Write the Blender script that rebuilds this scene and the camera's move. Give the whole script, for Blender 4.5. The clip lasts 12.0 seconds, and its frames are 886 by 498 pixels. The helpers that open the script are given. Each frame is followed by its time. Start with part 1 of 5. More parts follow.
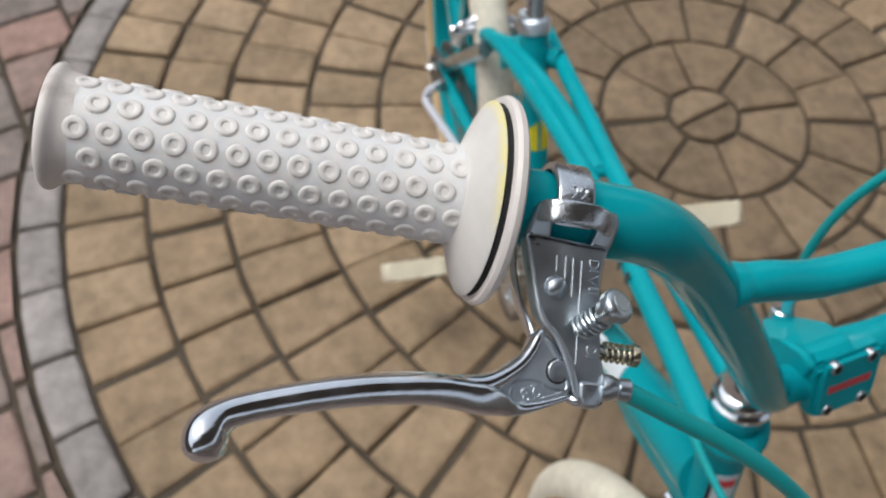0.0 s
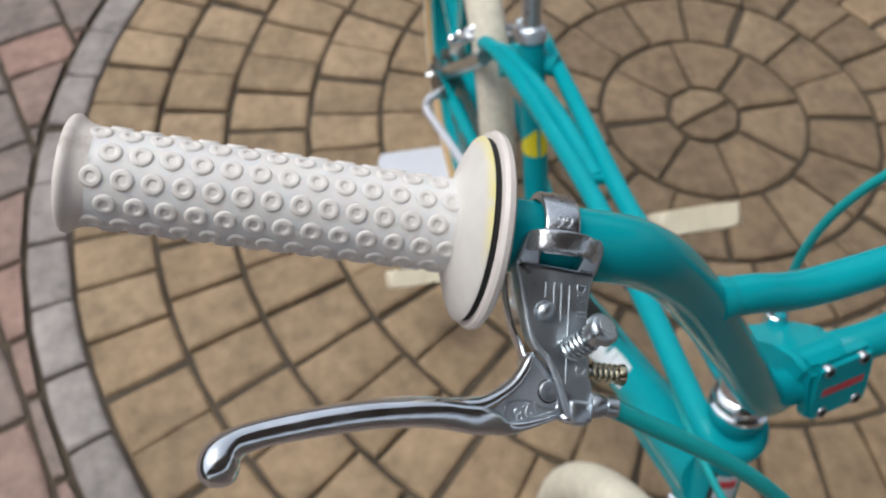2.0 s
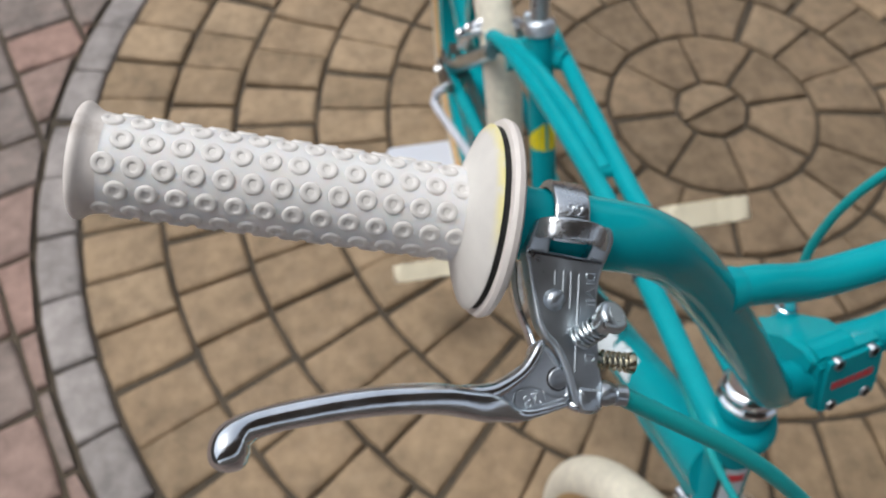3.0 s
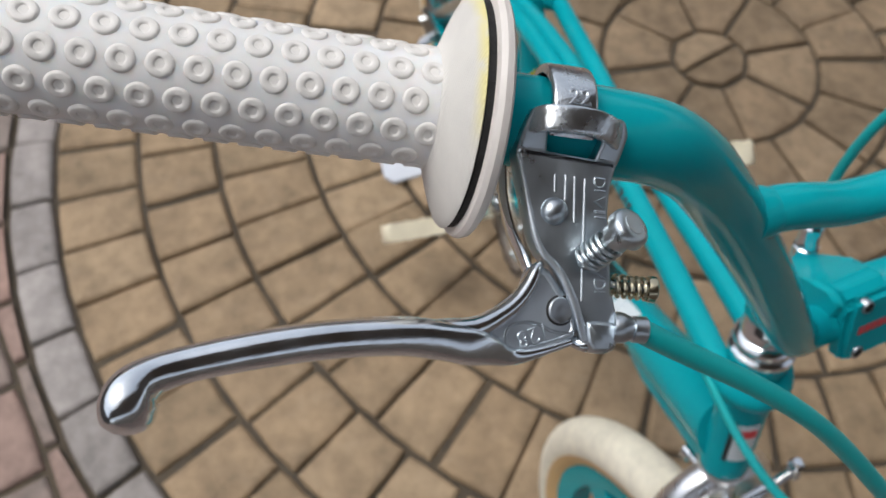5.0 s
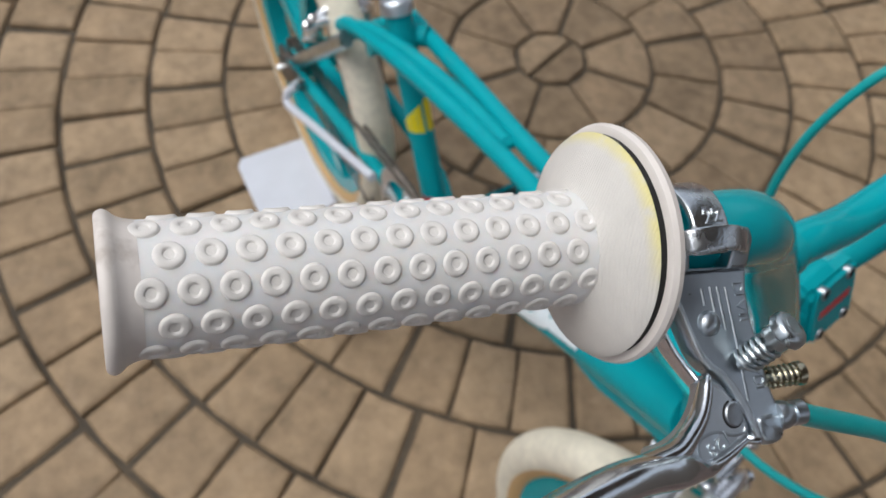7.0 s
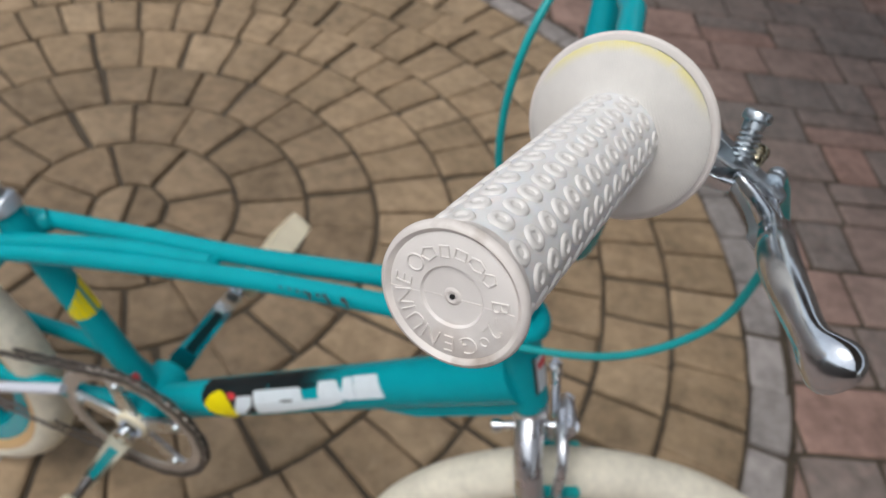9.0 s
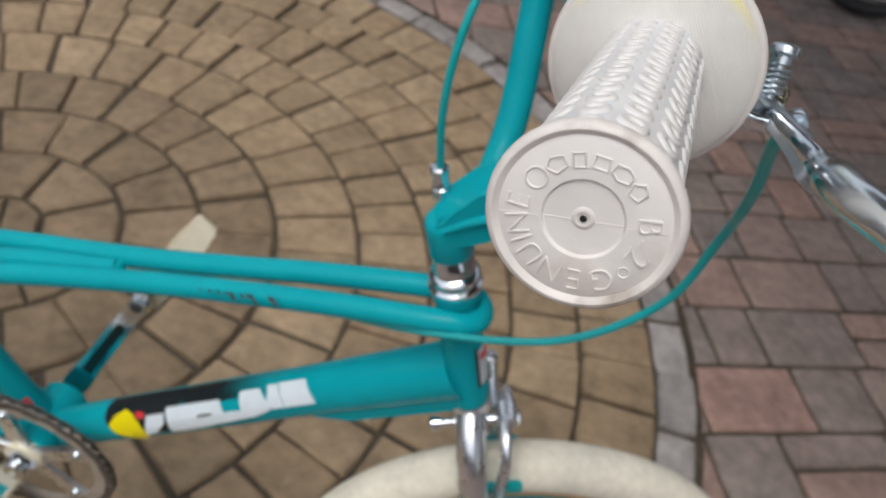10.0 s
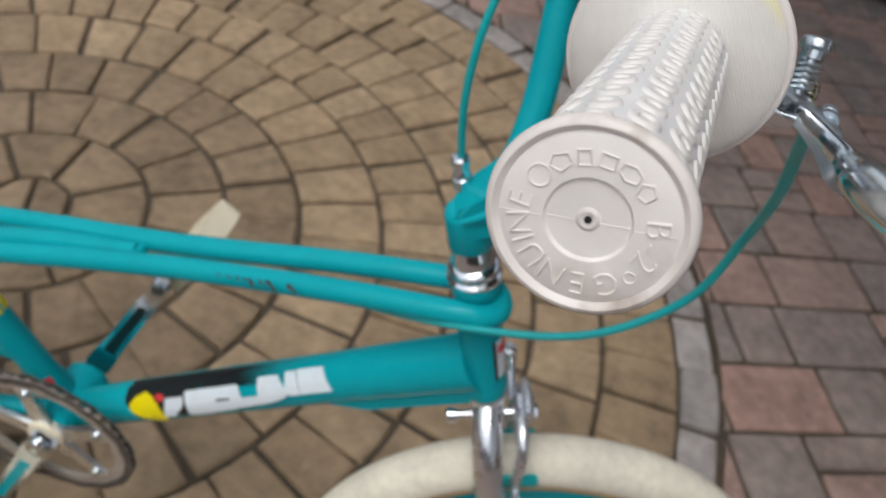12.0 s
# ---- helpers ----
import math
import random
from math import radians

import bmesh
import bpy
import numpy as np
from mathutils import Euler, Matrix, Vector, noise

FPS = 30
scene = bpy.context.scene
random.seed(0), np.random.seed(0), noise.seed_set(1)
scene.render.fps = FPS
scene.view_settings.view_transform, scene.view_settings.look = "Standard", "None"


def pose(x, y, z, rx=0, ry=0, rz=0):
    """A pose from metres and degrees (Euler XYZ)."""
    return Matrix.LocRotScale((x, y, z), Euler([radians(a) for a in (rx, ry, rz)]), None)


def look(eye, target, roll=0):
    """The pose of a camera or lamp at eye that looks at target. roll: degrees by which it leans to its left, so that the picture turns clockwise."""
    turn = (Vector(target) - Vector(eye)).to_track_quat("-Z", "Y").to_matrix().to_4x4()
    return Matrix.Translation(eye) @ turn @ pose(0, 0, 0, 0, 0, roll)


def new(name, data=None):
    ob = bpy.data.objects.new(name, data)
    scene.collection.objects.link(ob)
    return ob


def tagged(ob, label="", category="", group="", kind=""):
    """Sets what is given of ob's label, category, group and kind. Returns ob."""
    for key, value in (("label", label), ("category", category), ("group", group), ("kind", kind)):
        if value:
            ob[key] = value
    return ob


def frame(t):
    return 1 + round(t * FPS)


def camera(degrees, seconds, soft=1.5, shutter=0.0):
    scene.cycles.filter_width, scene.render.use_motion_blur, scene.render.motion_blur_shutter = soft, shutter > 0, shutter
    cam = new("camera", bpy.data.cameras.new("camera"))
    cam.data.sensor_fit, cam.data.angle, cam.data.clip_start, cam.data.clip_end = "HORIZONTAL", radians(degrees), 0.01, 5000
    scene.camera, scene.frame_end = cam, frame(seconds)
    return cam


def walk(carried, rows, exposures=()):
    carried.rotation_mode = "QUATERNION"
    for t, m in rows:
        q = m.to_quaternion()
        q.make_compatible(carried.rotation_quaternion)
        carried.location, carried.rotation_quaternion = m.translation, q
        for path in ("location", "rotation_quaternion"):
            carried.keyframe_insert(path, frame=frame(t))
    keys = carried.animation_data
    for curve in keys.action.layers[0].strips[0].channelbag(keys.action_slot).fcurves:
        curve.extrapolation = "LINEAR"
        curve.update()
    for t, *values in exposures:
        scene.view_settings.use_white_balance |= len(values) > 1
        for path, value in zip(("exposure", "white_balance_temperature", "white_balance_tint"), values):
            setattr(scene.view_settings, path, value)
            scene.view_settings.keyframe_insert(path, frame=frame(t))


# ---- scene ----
cam = camera(58.19, 12.0, soft=1.6)
PATH = [
    (0.0, 0.9032, -0.2409, 1.1541, 32.312, -2.045, 80.168),
    (0.5, 0.9093, -0.2511, 1.1566, 32.034, -1.609, 79.877),
    (1.0, 0.9064, -0.2370, 1.1648, 32.141, -1.185, 79.354),
    (1.5, 0.9071, -0.2411, 1.1698, 32.366, -1.028, 79.085),
    (2.0, 0.9037, -0.2383, 1.1690, 32.379, -0.997, 79.294),
    (2.5, 0.9035, -0.2383, 1.1687, 32.210, -0.896, 79.505),
    (3.0, 0.9055, -0.2393, 1.1679, 32.069, -0.612, 79.629),
    (3.5, 0.9064, -0.2376, 1.1622, 31.788, -0.344, 79.487),
    (5.5, 0.8927, -0.2313, 1.1155, 29.524, -0.470, 78.189),
    (6.0, 0.8989, -0.2363, 1.1243, 29.919, -0.362, 79.249),
    (6.5, 0.8990, -0.2479, 1.1316, 30.185, 0.225, 79.478),
    (6.9, 0.8559, -0.2789, 1.1342, 30.862, -2.713, 67.234),
    (7.0, 0.8479, -0.2898, 1.1382, 31.171, -3.682, 63.173),
    (7.2, 0.8446, -0.3104, 1.1428, 32.562, -5.054, 56.276),
    (8.8, 0.7932, -0.3963, 1.1292, 41.061, -4.951, 24.297),
    (9.0, 0.7784, -0.4040, 1.1156, 43.821, -7.305, 20.036),
    (9.1, 0.7698, -0.4085, 1.1060, 45.364, -8.933, 18.004),
    (9.5, 0.7504, -0.4031, 1.0844, 45.761, -10.243, 13.967),
    (10.0, 0.7432, -0.4031, 1.0782, 45.704, -11.367, 12.214),
    (10.5, 0.7433, -0.4037, 1.0716, 46.317, -12.007, 11.504),
    (11.0, 0.7452, -0.4024, 1.0754, 46.744, -11.945, 10.990),
    (11.5, 0.7459, -0.4001, 1.0736, 46.271, -11.589, 11.307),
    (12.0, 0.7468, -0.3966, 1.0759, 44.445, -10.998, 14.506),
]

walk(cam, [(t, pose(x, y, z, rx, ry, rz)) for t, x, y, z, rx, ry, rz in PATH], exposures=[(0.0, 0.21), (6.6, 0.22), (7.0, 0.11), (7.2, 0.10), (8.8, 0.07), (12.0, 0.08)])
cam.data.dof.use_dof = True
cam.data.dof.focus_distance = 0.155
cam.data.dof.aperture_fstop = 26.0

# ---- light: bright overcast day ----
world = bpy.data.worlds.new("overcast_sky")
scene.world = world
world.use_nodes = True
wn, wl = world.node_tree.nodes, world.node_tree.links
sky = wn.new("ShaderNodeTexSky")
sky.sky_type, sky.sun_disc = "NISHITA", False
sky.sun_elevation, sky.sun_rotation = radians(67), radians(208)
sky.air_density, sky.dust_density, sky.ozone_density = 1.0, 3.0, 1.5
sky_soft = wn.new("ShaderNodeHueSaturation")
sky_soft.inputs["Saturation"].default_value = 0.35
wl.new(sky.outputs["Color"], sky_soft.inputs["Color"])
wl.new(sky_soft.outputs["Color"], wn["Background"].inputs["Color"])
wn["Background"].inputs["Strength"].default_value = 0.18
sun_data = bpy.data.lights.new("sun", "SUN")
sun_data.energy, sun_data.angle, sun_data.color = 0.9, radians(28), (1.0, 0.97, 0.92)
sun = new("sun", sun_data)
SUN_FROM = Vector((-0.20, -0.38, 1.0))
sun.matrix_world = look(SUN_FROM * 10, (0, 0, 0))


# ---- materials ----
def node_mat(name, color, rough=0.5, metal=0.0, vary=0.08, scale=60.0, bump=0.0, bump_scale=400.0, stain=None, stain_at=0.6, spec=0.5, streak=None):
    """A surface with grain at two scales; stain is a second colour in patches."""
    m = bpy.data.materials.new(name)
    m.use_nodes = True
    n, l = m.node_tree.nodes, m.node_tree.links
    b = n["Principled BSDF"]
    co = n.new("ShaderNodeTexCoord")
    big, fine = n.new("ShaderNodeTexNoise"), n.new("ShaderNodeTexNoise")
    big.inputs["Scale"].default_value, fine.inputs["Scale"].default_value = scale * 0.25, scale
    big.inputs["Detail"].default_value = fine.inputs["Detail"].default_value = 5
    l.new(co.outputs["Object"], big.inputs["Vector"]), l.new(co.outputs["Object"], fine.inputs["Vector"])
    mix = n.new("ShaderNodeMath")
    mix.operation = "ADD"
    l.new(big.outputs["Fac"], mix.inputs[0]), l.new(fine.outputs["Fac"], mix.inputs[1])
    ramp = n.new("ShaderNodeMapRange")
    ramp.inputs["From Min"].default_value, ramp.inputs["From Max"].default_value = 0.7, 1.3
    ramp.inputs["To Min"].default_value, ramp.inputs["To Max"].default_value = 1 - vary, 1 + vary
    l.new(mix.outputs[0], ramp.inputs["Value"])
    base = n.new("ShaderNodeMix")
    base.data_type = "RGBA"
    base.inputs[6].default_value = (*color, 1)
    base.inputs[7].default_value = (*(stain or color), 1)
    base.inputs[0].default_value = 0
    if stain:
        patch = n.new("ShaderNodeTexNoise")
        patch.inputs["Scale"].default_value, patch.inputs["Detail"].default_value = scale * 0.4, 8
        l.new(co.outputs["Object"], patch.inputs["Vector"])
        cut = n.new("ShaderNodeMapRange")
        cut.inputs["From Min"].default_value, cut.inputs["From Max"].default_value = stain_at, stain_at + 0.12
        l.new(patch.outputs["Fac"], cut.inputs["Value"])
        l.new(cut.outputs["Result"], base.inputs[0])
    mul = n.new("ShaderNodeVectorMath")
    mul.operation = "MULTIPLY"
    l.new(base.outputs[2], mul.inputs[0]), l.new(ramp.outputs["Result"], mul.inputs[1])
    l.new(mul.outputs["Vector"], b.inputs["Base Color"])
    b.inputs["Metallic"].default_value = metal
    rr = n.new("ShaderNodeMapRange")
    rr.inputs["From Min"].default_value, rr.inputs["From Max"].default_value = 0.3, 0.7
    rr.inputs["To Min"].default_value, rr.inputs["To Max"].default_value = max(rough * 0.75, 0.02), min(rough * 1.25, 1)
    l.new(fine.outputs["Fac"], rr.inputs["Value"])
    l.new(rr.outputs["Result"], b.inputs["Roughness"])
    b.inputs["Specular IOR Level"].default_value = spec
    if bump:
        bn, bt = n.new("ShaderNodeBump"), n.new("ShaderNodeTexNoise")
        bt.inputs["Scale"].default_value, bt.inputs["Detail"].default_value = bump_scale, 4
        if streak:
            along = n.new("ShaderNodeMapping")
            along.inputs["Scale"].default_value = streak
            l.new(co.outputs["Object"], along.inputs["Vector"]), l.new(along.outputs["Vector"], bt.inputs["Vector"])
        else:
            l.new(co.outputs["Object"], bt.inputs["Vector"])
        bn.inputs["Strength"].default_value, bn.inputs["Distance"].default_value = bump, 0.001
        l.new(bt.outputs["Fac"], bn.inputs["Height"])
        l.new(bn.outputs["Normal"], b.inputs["Normal"])
    return m


def paver_mat(name, dark, light, other):
    """Concrete paver: tone differs stone by stone, with mottling, grit and worn edges of pigment."""
    m = bpy.data.materials.new(name)
    m.use_nodes = True
    n, l = m.node_tree.nodes, m.node_tree.links
    b = n["Principled BSDF"]
    info, geo = n.new("ShaderNodeObjectInfo"), n.new("ShaderNodeNewGeometry")
    rnd = n.new("ShaderNodeMath")
    rnd.operation = "ADD"
    l.new(info.outputs["Random"], rnd.inputs[0]), l.new(geo.outputs["Random Per Island"], rnd.inputs[1])
    frac = n.new("ShaderNodeMath")
    frac.operation = "FRACT"
    l.new(rnd.outputs[0], frac.inputs[0])
    tone = n.new("ShaderNodeValToRGB")
    tone.color_ramp.elements[0].color, tone.color_ramp.elements[1].color = (*dark, 1), (*light, 1)
    e = tone.color_ramp.elements.new(0.5)
    e.color = (*other, 1)
    l.new(frac.outputs[0], tone.inputs["Fac"])
    pos = geo.outputs["Position"]
    big, mid, fine = (n.new("ShaderNodeTexNoise") for _ in range(3))
    for tex, s, d in ((big, 11, 6), (mid, 38, 7), (fine, 380, 4)):
        tex.inputs["Scale"].default_value, tex.inputs["Detail"].default_value = s, d
        l.new(pos, tex.inputs["Vector"])
    add = n.new("ShaderNodeMath")
    add.operation = "ADD"
    l.new(big.outputs["Fac"], add.inputs[0]), l.new(mid.outputs["Fac"], add.inputs[1])
    add2 = n.new("ShaderNodeMath")
    add2.operation = "MULTIPLY_ADD"
    add2.inputs[1].default_value = 0.6
    l.new(fine.outputs["Fac"], add2.inputs[0]), l.new(add.outputs[0], add2.inputs[2])
    rng = n.new("ShaderNodeMapRange")
    rng.inputs["From Min"].default_value, rng.inputs["From Max"].default_value = 0.80, 1.80
    rng.inputs["To Min"].default_value, rng.inputs["To Max"].default_value = 0.50, 1.50
    l.new(add2.outputs[0], rng.inputs["Value"])
    mul = n.new("ShaderNodeVectorMath")
    mul.operation = "MULTIPLY"
    l.new(tone.outputs["Color"], mul.inputs[0]), l.new(rng.outputs["Result"], mul.inputs[1])
    scuff = n.new("ShaderNodeTexNoise")
    scuff.inputs["Scale"].default_value, scuff.inputs["Detail"].default_value, scuff.inputs["Distortion"].default_value = 24, 9, 0.6
    l.new(pos, scuff.inputs["Vector"])
    worn = n.new("ShaderNodeMapRange")
    worn.inputs["From Min"].default_value, worn.inputs["From Max"].default_value = 0.52, 0.70
    worn.inputs["To Min"].default_value, worn.inputs["To Max"].default_value = 0.0, 0.22
    l.new(scuff.outputs["Fac"], worn.inputs["Value"])
    pale = n.new("ShaderNodeMix")
    pale.data_type = "RGBA"
    pale.inputs[7].default_value = (*(min(0.5, c * 1.15 + 0.05) for c in light), 1)
    l.new(worn.outputs["Result"], pale.inputs[0]), l.new(mul.outputs["Vector"], pale.inputs[6]), l.new(pale.outputs[2], b.inputs["Base Color"])
    b.inputs["Roughness"].default_value = 0.7
    b.inputs["Specular IOR Level"].default_value = 0.3
    bn = n.new("ShaderNodeBump")
    bn.inputs["Strength"].default_value, bn.inputs["Distance"].default_value = 0.28, 0.002
    l.new(add2.outputs[0], bn.inputs["Height"])
    l.new(bn.outputs["Normal"], b.inputs["Normal"])
    return m


def flange_fabric(centre, axis, worn):
    """Woven white cover with fine parallel ribs, yellowed towards its edge on the worn side."""
    m = node_mat("off_white_woven_cover", (0.66, 0.64, 0.60), 0.85, vary=0.05, scale=150)
    n, l = m.node_tree.nodes, m.node_tree.links
    b = n["Principled BSDF"]
    geo = n.new("ShaderNodeNewGeometry")
    wave = n.new("ShaderNodeTexWave")
    wave.inputs["Scale"].default_value, wave.inputs["Distortion"].default_value, wave.inputs["Detail Scale"].default_value = 430, 0.8, 2
    rot = n.new("ShaderNodeVectorRotate")
    rot.rotation_type = "EULER_XYZ"
    rot.inputs["Rotation"].default_value = (0.5, 0.55, 0.3)
    l.new(geo.outputs["Position"], rot.inputs["Vector"]), l.new(rot.outputs["Vector"], wave.inputs["Vector"])
    bn = n.new("ShaderNodeBump")
    bn.inputs["Strength"].default_value, bn.inputs["Distance"].default_value = 0.28, 0.0004
    l.new(wave.outputs["Fac"], bn.inputs["Height"]), l.new(bn.outputs["Normal"], b.inputs["Normal"])

    def vec(op, first, second):
        v = n.new("ShaderNodeVectorMath")
        v.operation = op
        l.new(first, v.inputs[0])
        v.inputs[1].default_value = second
        return v

    def ramped(value, lo, hi):
        r = n.new("ShaderNodeMapRange")
        r.interpolation_type = "SMOOTHSTEP"
        r.inputs["From Min"].default_value, r.inputs["From Max"].default_value = lo, hi
        l.new(value, r.inputs["Value"])
        return r.outputs["Result"]

    def times(x, y):
        k = n.new("ShaderNodeMath")
        k.operation = "MULTIPLY"
        l.new(x, k.inputs[0]), l.new(y, k.inputs[1])
        return k.outputs[0]

    off = vec("SUBTRACT", geo.outputs["Position"], centre)
    around = vec("CROSS_PRODUCT", off.outputs["Vector"], axis)
    far = n.new("ShaderNodeVectorMath")
    far.operation = "LENGTH"
    l.new(around.outputs["Vector"], far.inputs[0])
    toward = vec("DOT_PRODUCT", off.outputs["Vector"], worn)
    spots = n.new("ShaderNodeTexNoise")
    spots.inputs["Scale"].default_value, spots.inputs["Detail"].default_value = 260, 5
    l.new(geo.outputs["Position"], spots.inputs["Vector"])
    stain = times(times(ramped(far.outputs["Value"], 0.0234, 0.0273), ramped(toward.outputs["Value"], 0.008, 0.022)), ramped(spots.outputs["Fac"], 0.15, 0.55))
    mix = n.new("ShaderNodeMix")
    mix.data_type = "RGBA"
    mix.inputs[7].default_value = (0.74, 0.67, 0.30, 1)
    old = b.inputs["Base Color"].links[0].from_socket
    l.new(stain, mix.inputs[0]), l.new(old, mix.inputs[6]), l.new(mix.outputs[2], b.inputs["Base Color"])
    return m


TEAL = node_mat("teal_enamel", (0.004, 0.340, 0.392), 0.11, vary=0.05, scale=40, spec=0.10)
TEAL_PLASTIC = node_mat("teal_cable_housing", (0.0, 0.36, 0.37), 0.42, vary=0.05, scale=50)
CHROME = node_mat("polished_alloy", (0.70, 0.745, 0.785), 0.12, metal=1.0, vary=0.08, scale=120, bump=0.04, bump_scale=600)
BLADE_ALLOY = node_mat("scratched_polished_alloy", (0.70, 0.745, 0.785), 0.17, metal=1.0, vary=0.10, scale=120, bump=0.04, bump_scale=1500, streak=(1.0, 0.02, 1.0))
FORK_CHROME = node_mat("aged_chrome", (0.80, 0.82, 0.85), 0.30, metal=1.0, vary=0.06, scale=80)
SATIN = node_mat("cast_alloy", (0.51, 0.565, 0.61), 0.34, metal=1.0, vary=0.10, scale=150, bump=0.03, bump_scale=900)
BRUSHED = node_mat("worn_polished_alloy", (0.66, 0.72, 0.77), 0.38, metal=1.0, vary=0.08, scale=150, bump=0.05, bump_scale=700)
WORN_ALLOY = node_mat("tumbled_alloy", (0.62, 0.66, 0.69), 0.26, metal=1.0, vary=0.12, scale=220, bump=0.12, bump_scale=900)
STEEL = node_mat("zinc_steel", (0.57, 0.63, 0.66), 0.32, metal=1.0, vary=0.1, scale=180)
DULL_STEEL = node_mat("dull_pin_steel", (0.40, 0.43, 0.46), 0.36, metal=1.0, vary=0.12, scale=200)
BRASS = node_mat("brass_wire", (0.48, 0.44, 0.32), 0.25, metal=1.0, vary=0.1, scale=200)
DARK_STEEL = node_mat("oiled_steel", (0.14, 0.13, 0.125), 0.4, metal=0.7, vary=0.2, scale=150)
RUBBER_WHITE = node_mat("white_rubber", (0.79, 0.778, 0.762), 0.45, vary=0.05, scale=90, bump=0.05, bump_scale=700)
rb = RUBBER_WHITE.node_tree.nodes["Principled BSDF"]
rb.inputs["Subsurface Weight"].default_value, rb.inputs["Subsurface Scale"].default_value = 0.55, 0.004
rb.inputs["Subsurface Radius"].default_value = (1.0, 0.8, 0.65)
RUBBER_RING = node_mat("yellowed_white_rubber", (0.745, 0.725, 0.695), 0.5, vary=0.10, scale=200, stain=(0.64, 0.60, 0.55), stain_at=0.58, bump=0.1, bump_scale=1500)
RUBBER_RIM = node_mat("aged_white_rubber", (0.74, 0.695, 0.655), 0.5, vary=0.05, scale=160, bump=0.05, bump_scale=900)
RUBBER_GREY = node_mat("soiled_white_rubber", (0.72, 0.675, 0.635), 0.5, vary=0.08, scale=160, stain=(0.40, 0.34, 0.29), stain_at=0.60)
RUBBER_FACE = node_mat("handled_white_rubber", (0.77, 0.735, 0.70), 0.5, vary=0.05, scale=140, stain=(0.66, 0.60, 0.55), stain_at=0.62, bump=0.06, bump_scale=900)
BLACK = node_mat("matt_black", (0.012, 0.012, 0.012), 0.9, vary=0.2, scale=300, bump=0.5, bump_scale=1800)
CREAM = node_mat("cream_plastic", (0.72, 0.66, 0.50), 0.45, vary=0.07, scale=40, stain=(0.62, 0.55, 0.38), stain_at=0.6)
TYRE = node_mat("cream_tyre_rubber", (0.72, 0.68, 0.56), 0.75, vary=0.12, scale=120, bump=0.5, bump_scale=420)
GUM = node_mat("tan_skinwall", (0.60, 0.40, 0.19), 0.7, vary=0.08, scale=80)
WHITE_PAINT = node_mat("white_powder_coat", (0.60, 0.63, 0.70), 0.4, vary=0.04, scale=25)
DECAL_WHITE = node_mat("white_decal", (0.66, 0.74, 0.78), 0.35, vary=0.04, scale=90)
DECAL_YELLOW = node_mat("yellow_decal", (0.80, 0.68, 0.0), 0.35, vary=0.05, scale=60)
DECAL_RED = node_mat("red_decal", (0.62, 0.04, 0.05), 0.4, vary=0.08, scale=60)
DECAL_BLACK = node_mat("black_decal", (0.008, 0.012, 0.014), 0.35, vary=0.1, scale=60)
BLACK_RUBBER = node_mat("black_tyre_rubber", (0.02, 0.02, 0.022), 0.75, vary=0.15, scale=60)
SAND = node_mat("joint_sand", (0.072, 0.056, 0.038), 0.95, vary=0.35, scale=80, bump=0.6, bump_scale=300)
TAN_PAVER = paver_mat("tan_paver", (0.243, 0.176, 0.108), (0.328, 0.240, 0.151), (0.281, 0.200, 0.122))
# tan paver again, its colour darkened for the shade over the inner rings
TAN_SHADED = paver_mat("shaded_tan_paver", (0.178, 0.129, 0.080), (0.242, 0.177, 0.112), (0.206, 0.147, 0.091))
GREY_PAVER = paver_mat("grey_paver", (0.24, 0.219, 0.207), (0.325, 0.298, 0.284), (0.278, 0.252, 0.240))
RED_PAVER = paver_mat("red_grey_paver", (0.192, 0.163, 0.146), (0.305, 0.194, 0.158), (0.228, 0.180, 0.156))


# ---- mesh tools ----
def catmull(pts, n=6):
    p = [Vector(q) for q in pts]
    p = [2 * p[0] - p[1]] + p + [2 * p[-1] - p[-2]]
    out = []
    for i in range(1, len(p) - 2):
        a, b, c, d = p[i - 1:i + 3]
        for k in range(n):
            u = k / n
            out.append(0.5 * (2 * b + (c - a) * u + (2 * a - 5 * b + 4 * c - d) * u * u + (3 * b - 3 * c + d - a) * u ** 3))
    return out + [p[-2]]


def tube(pts, r, seg=16, flat=1.0, bm=None, up=(0, 0, 1), close=False):
    """A swept round (or flattened) bar along points; r is one radius or one for each point."""
    bm = bm or bmesh.new()
    pts = [Vector(p) for p in pts]
    radii = r if isinstance(r, (list, tuple)) else [r] * len(pts)
    rings, side = [], None
    for i, p in enumerate(pts):
        if close:
            d = pts[(i + 1) % len(pts)] - pts[i - 1]
        else:
            d = pts[min(i + 1, len(pts) - 1)] - pts[max(i - 1, 0)]
        d.normalize()
        if side is None:
            ref = Vector(up)
            if abs(ref.dot(d)) > 0.95:
                ref = Vector((0, 1, 0.1))
            side = d.cross(ref).normalized()
        side = (side - d * side.dot(d)).normalized()
        top = side.cross(d)
        rings.append([bm.verts.new(p + radii[i] * (math.cos(a) * side + flat * math.sin(a) * top)) for a in (2 * math.pi * k / seg for k in range(seg))])
    pairs = list(zip(rings, rings[1:])) + ([(rings[-1], rings[0])] if close else [])
    for a, b in pairs:
        for k in range(seg):
            bm.faces.new((a[k], a[(k + 1) % seg], b[(k + 1) % seg], b[k]))
    if not close:
        bm.faces.new(rings[0][::-1]), bm.faces.new(rings[-1])
    return bm


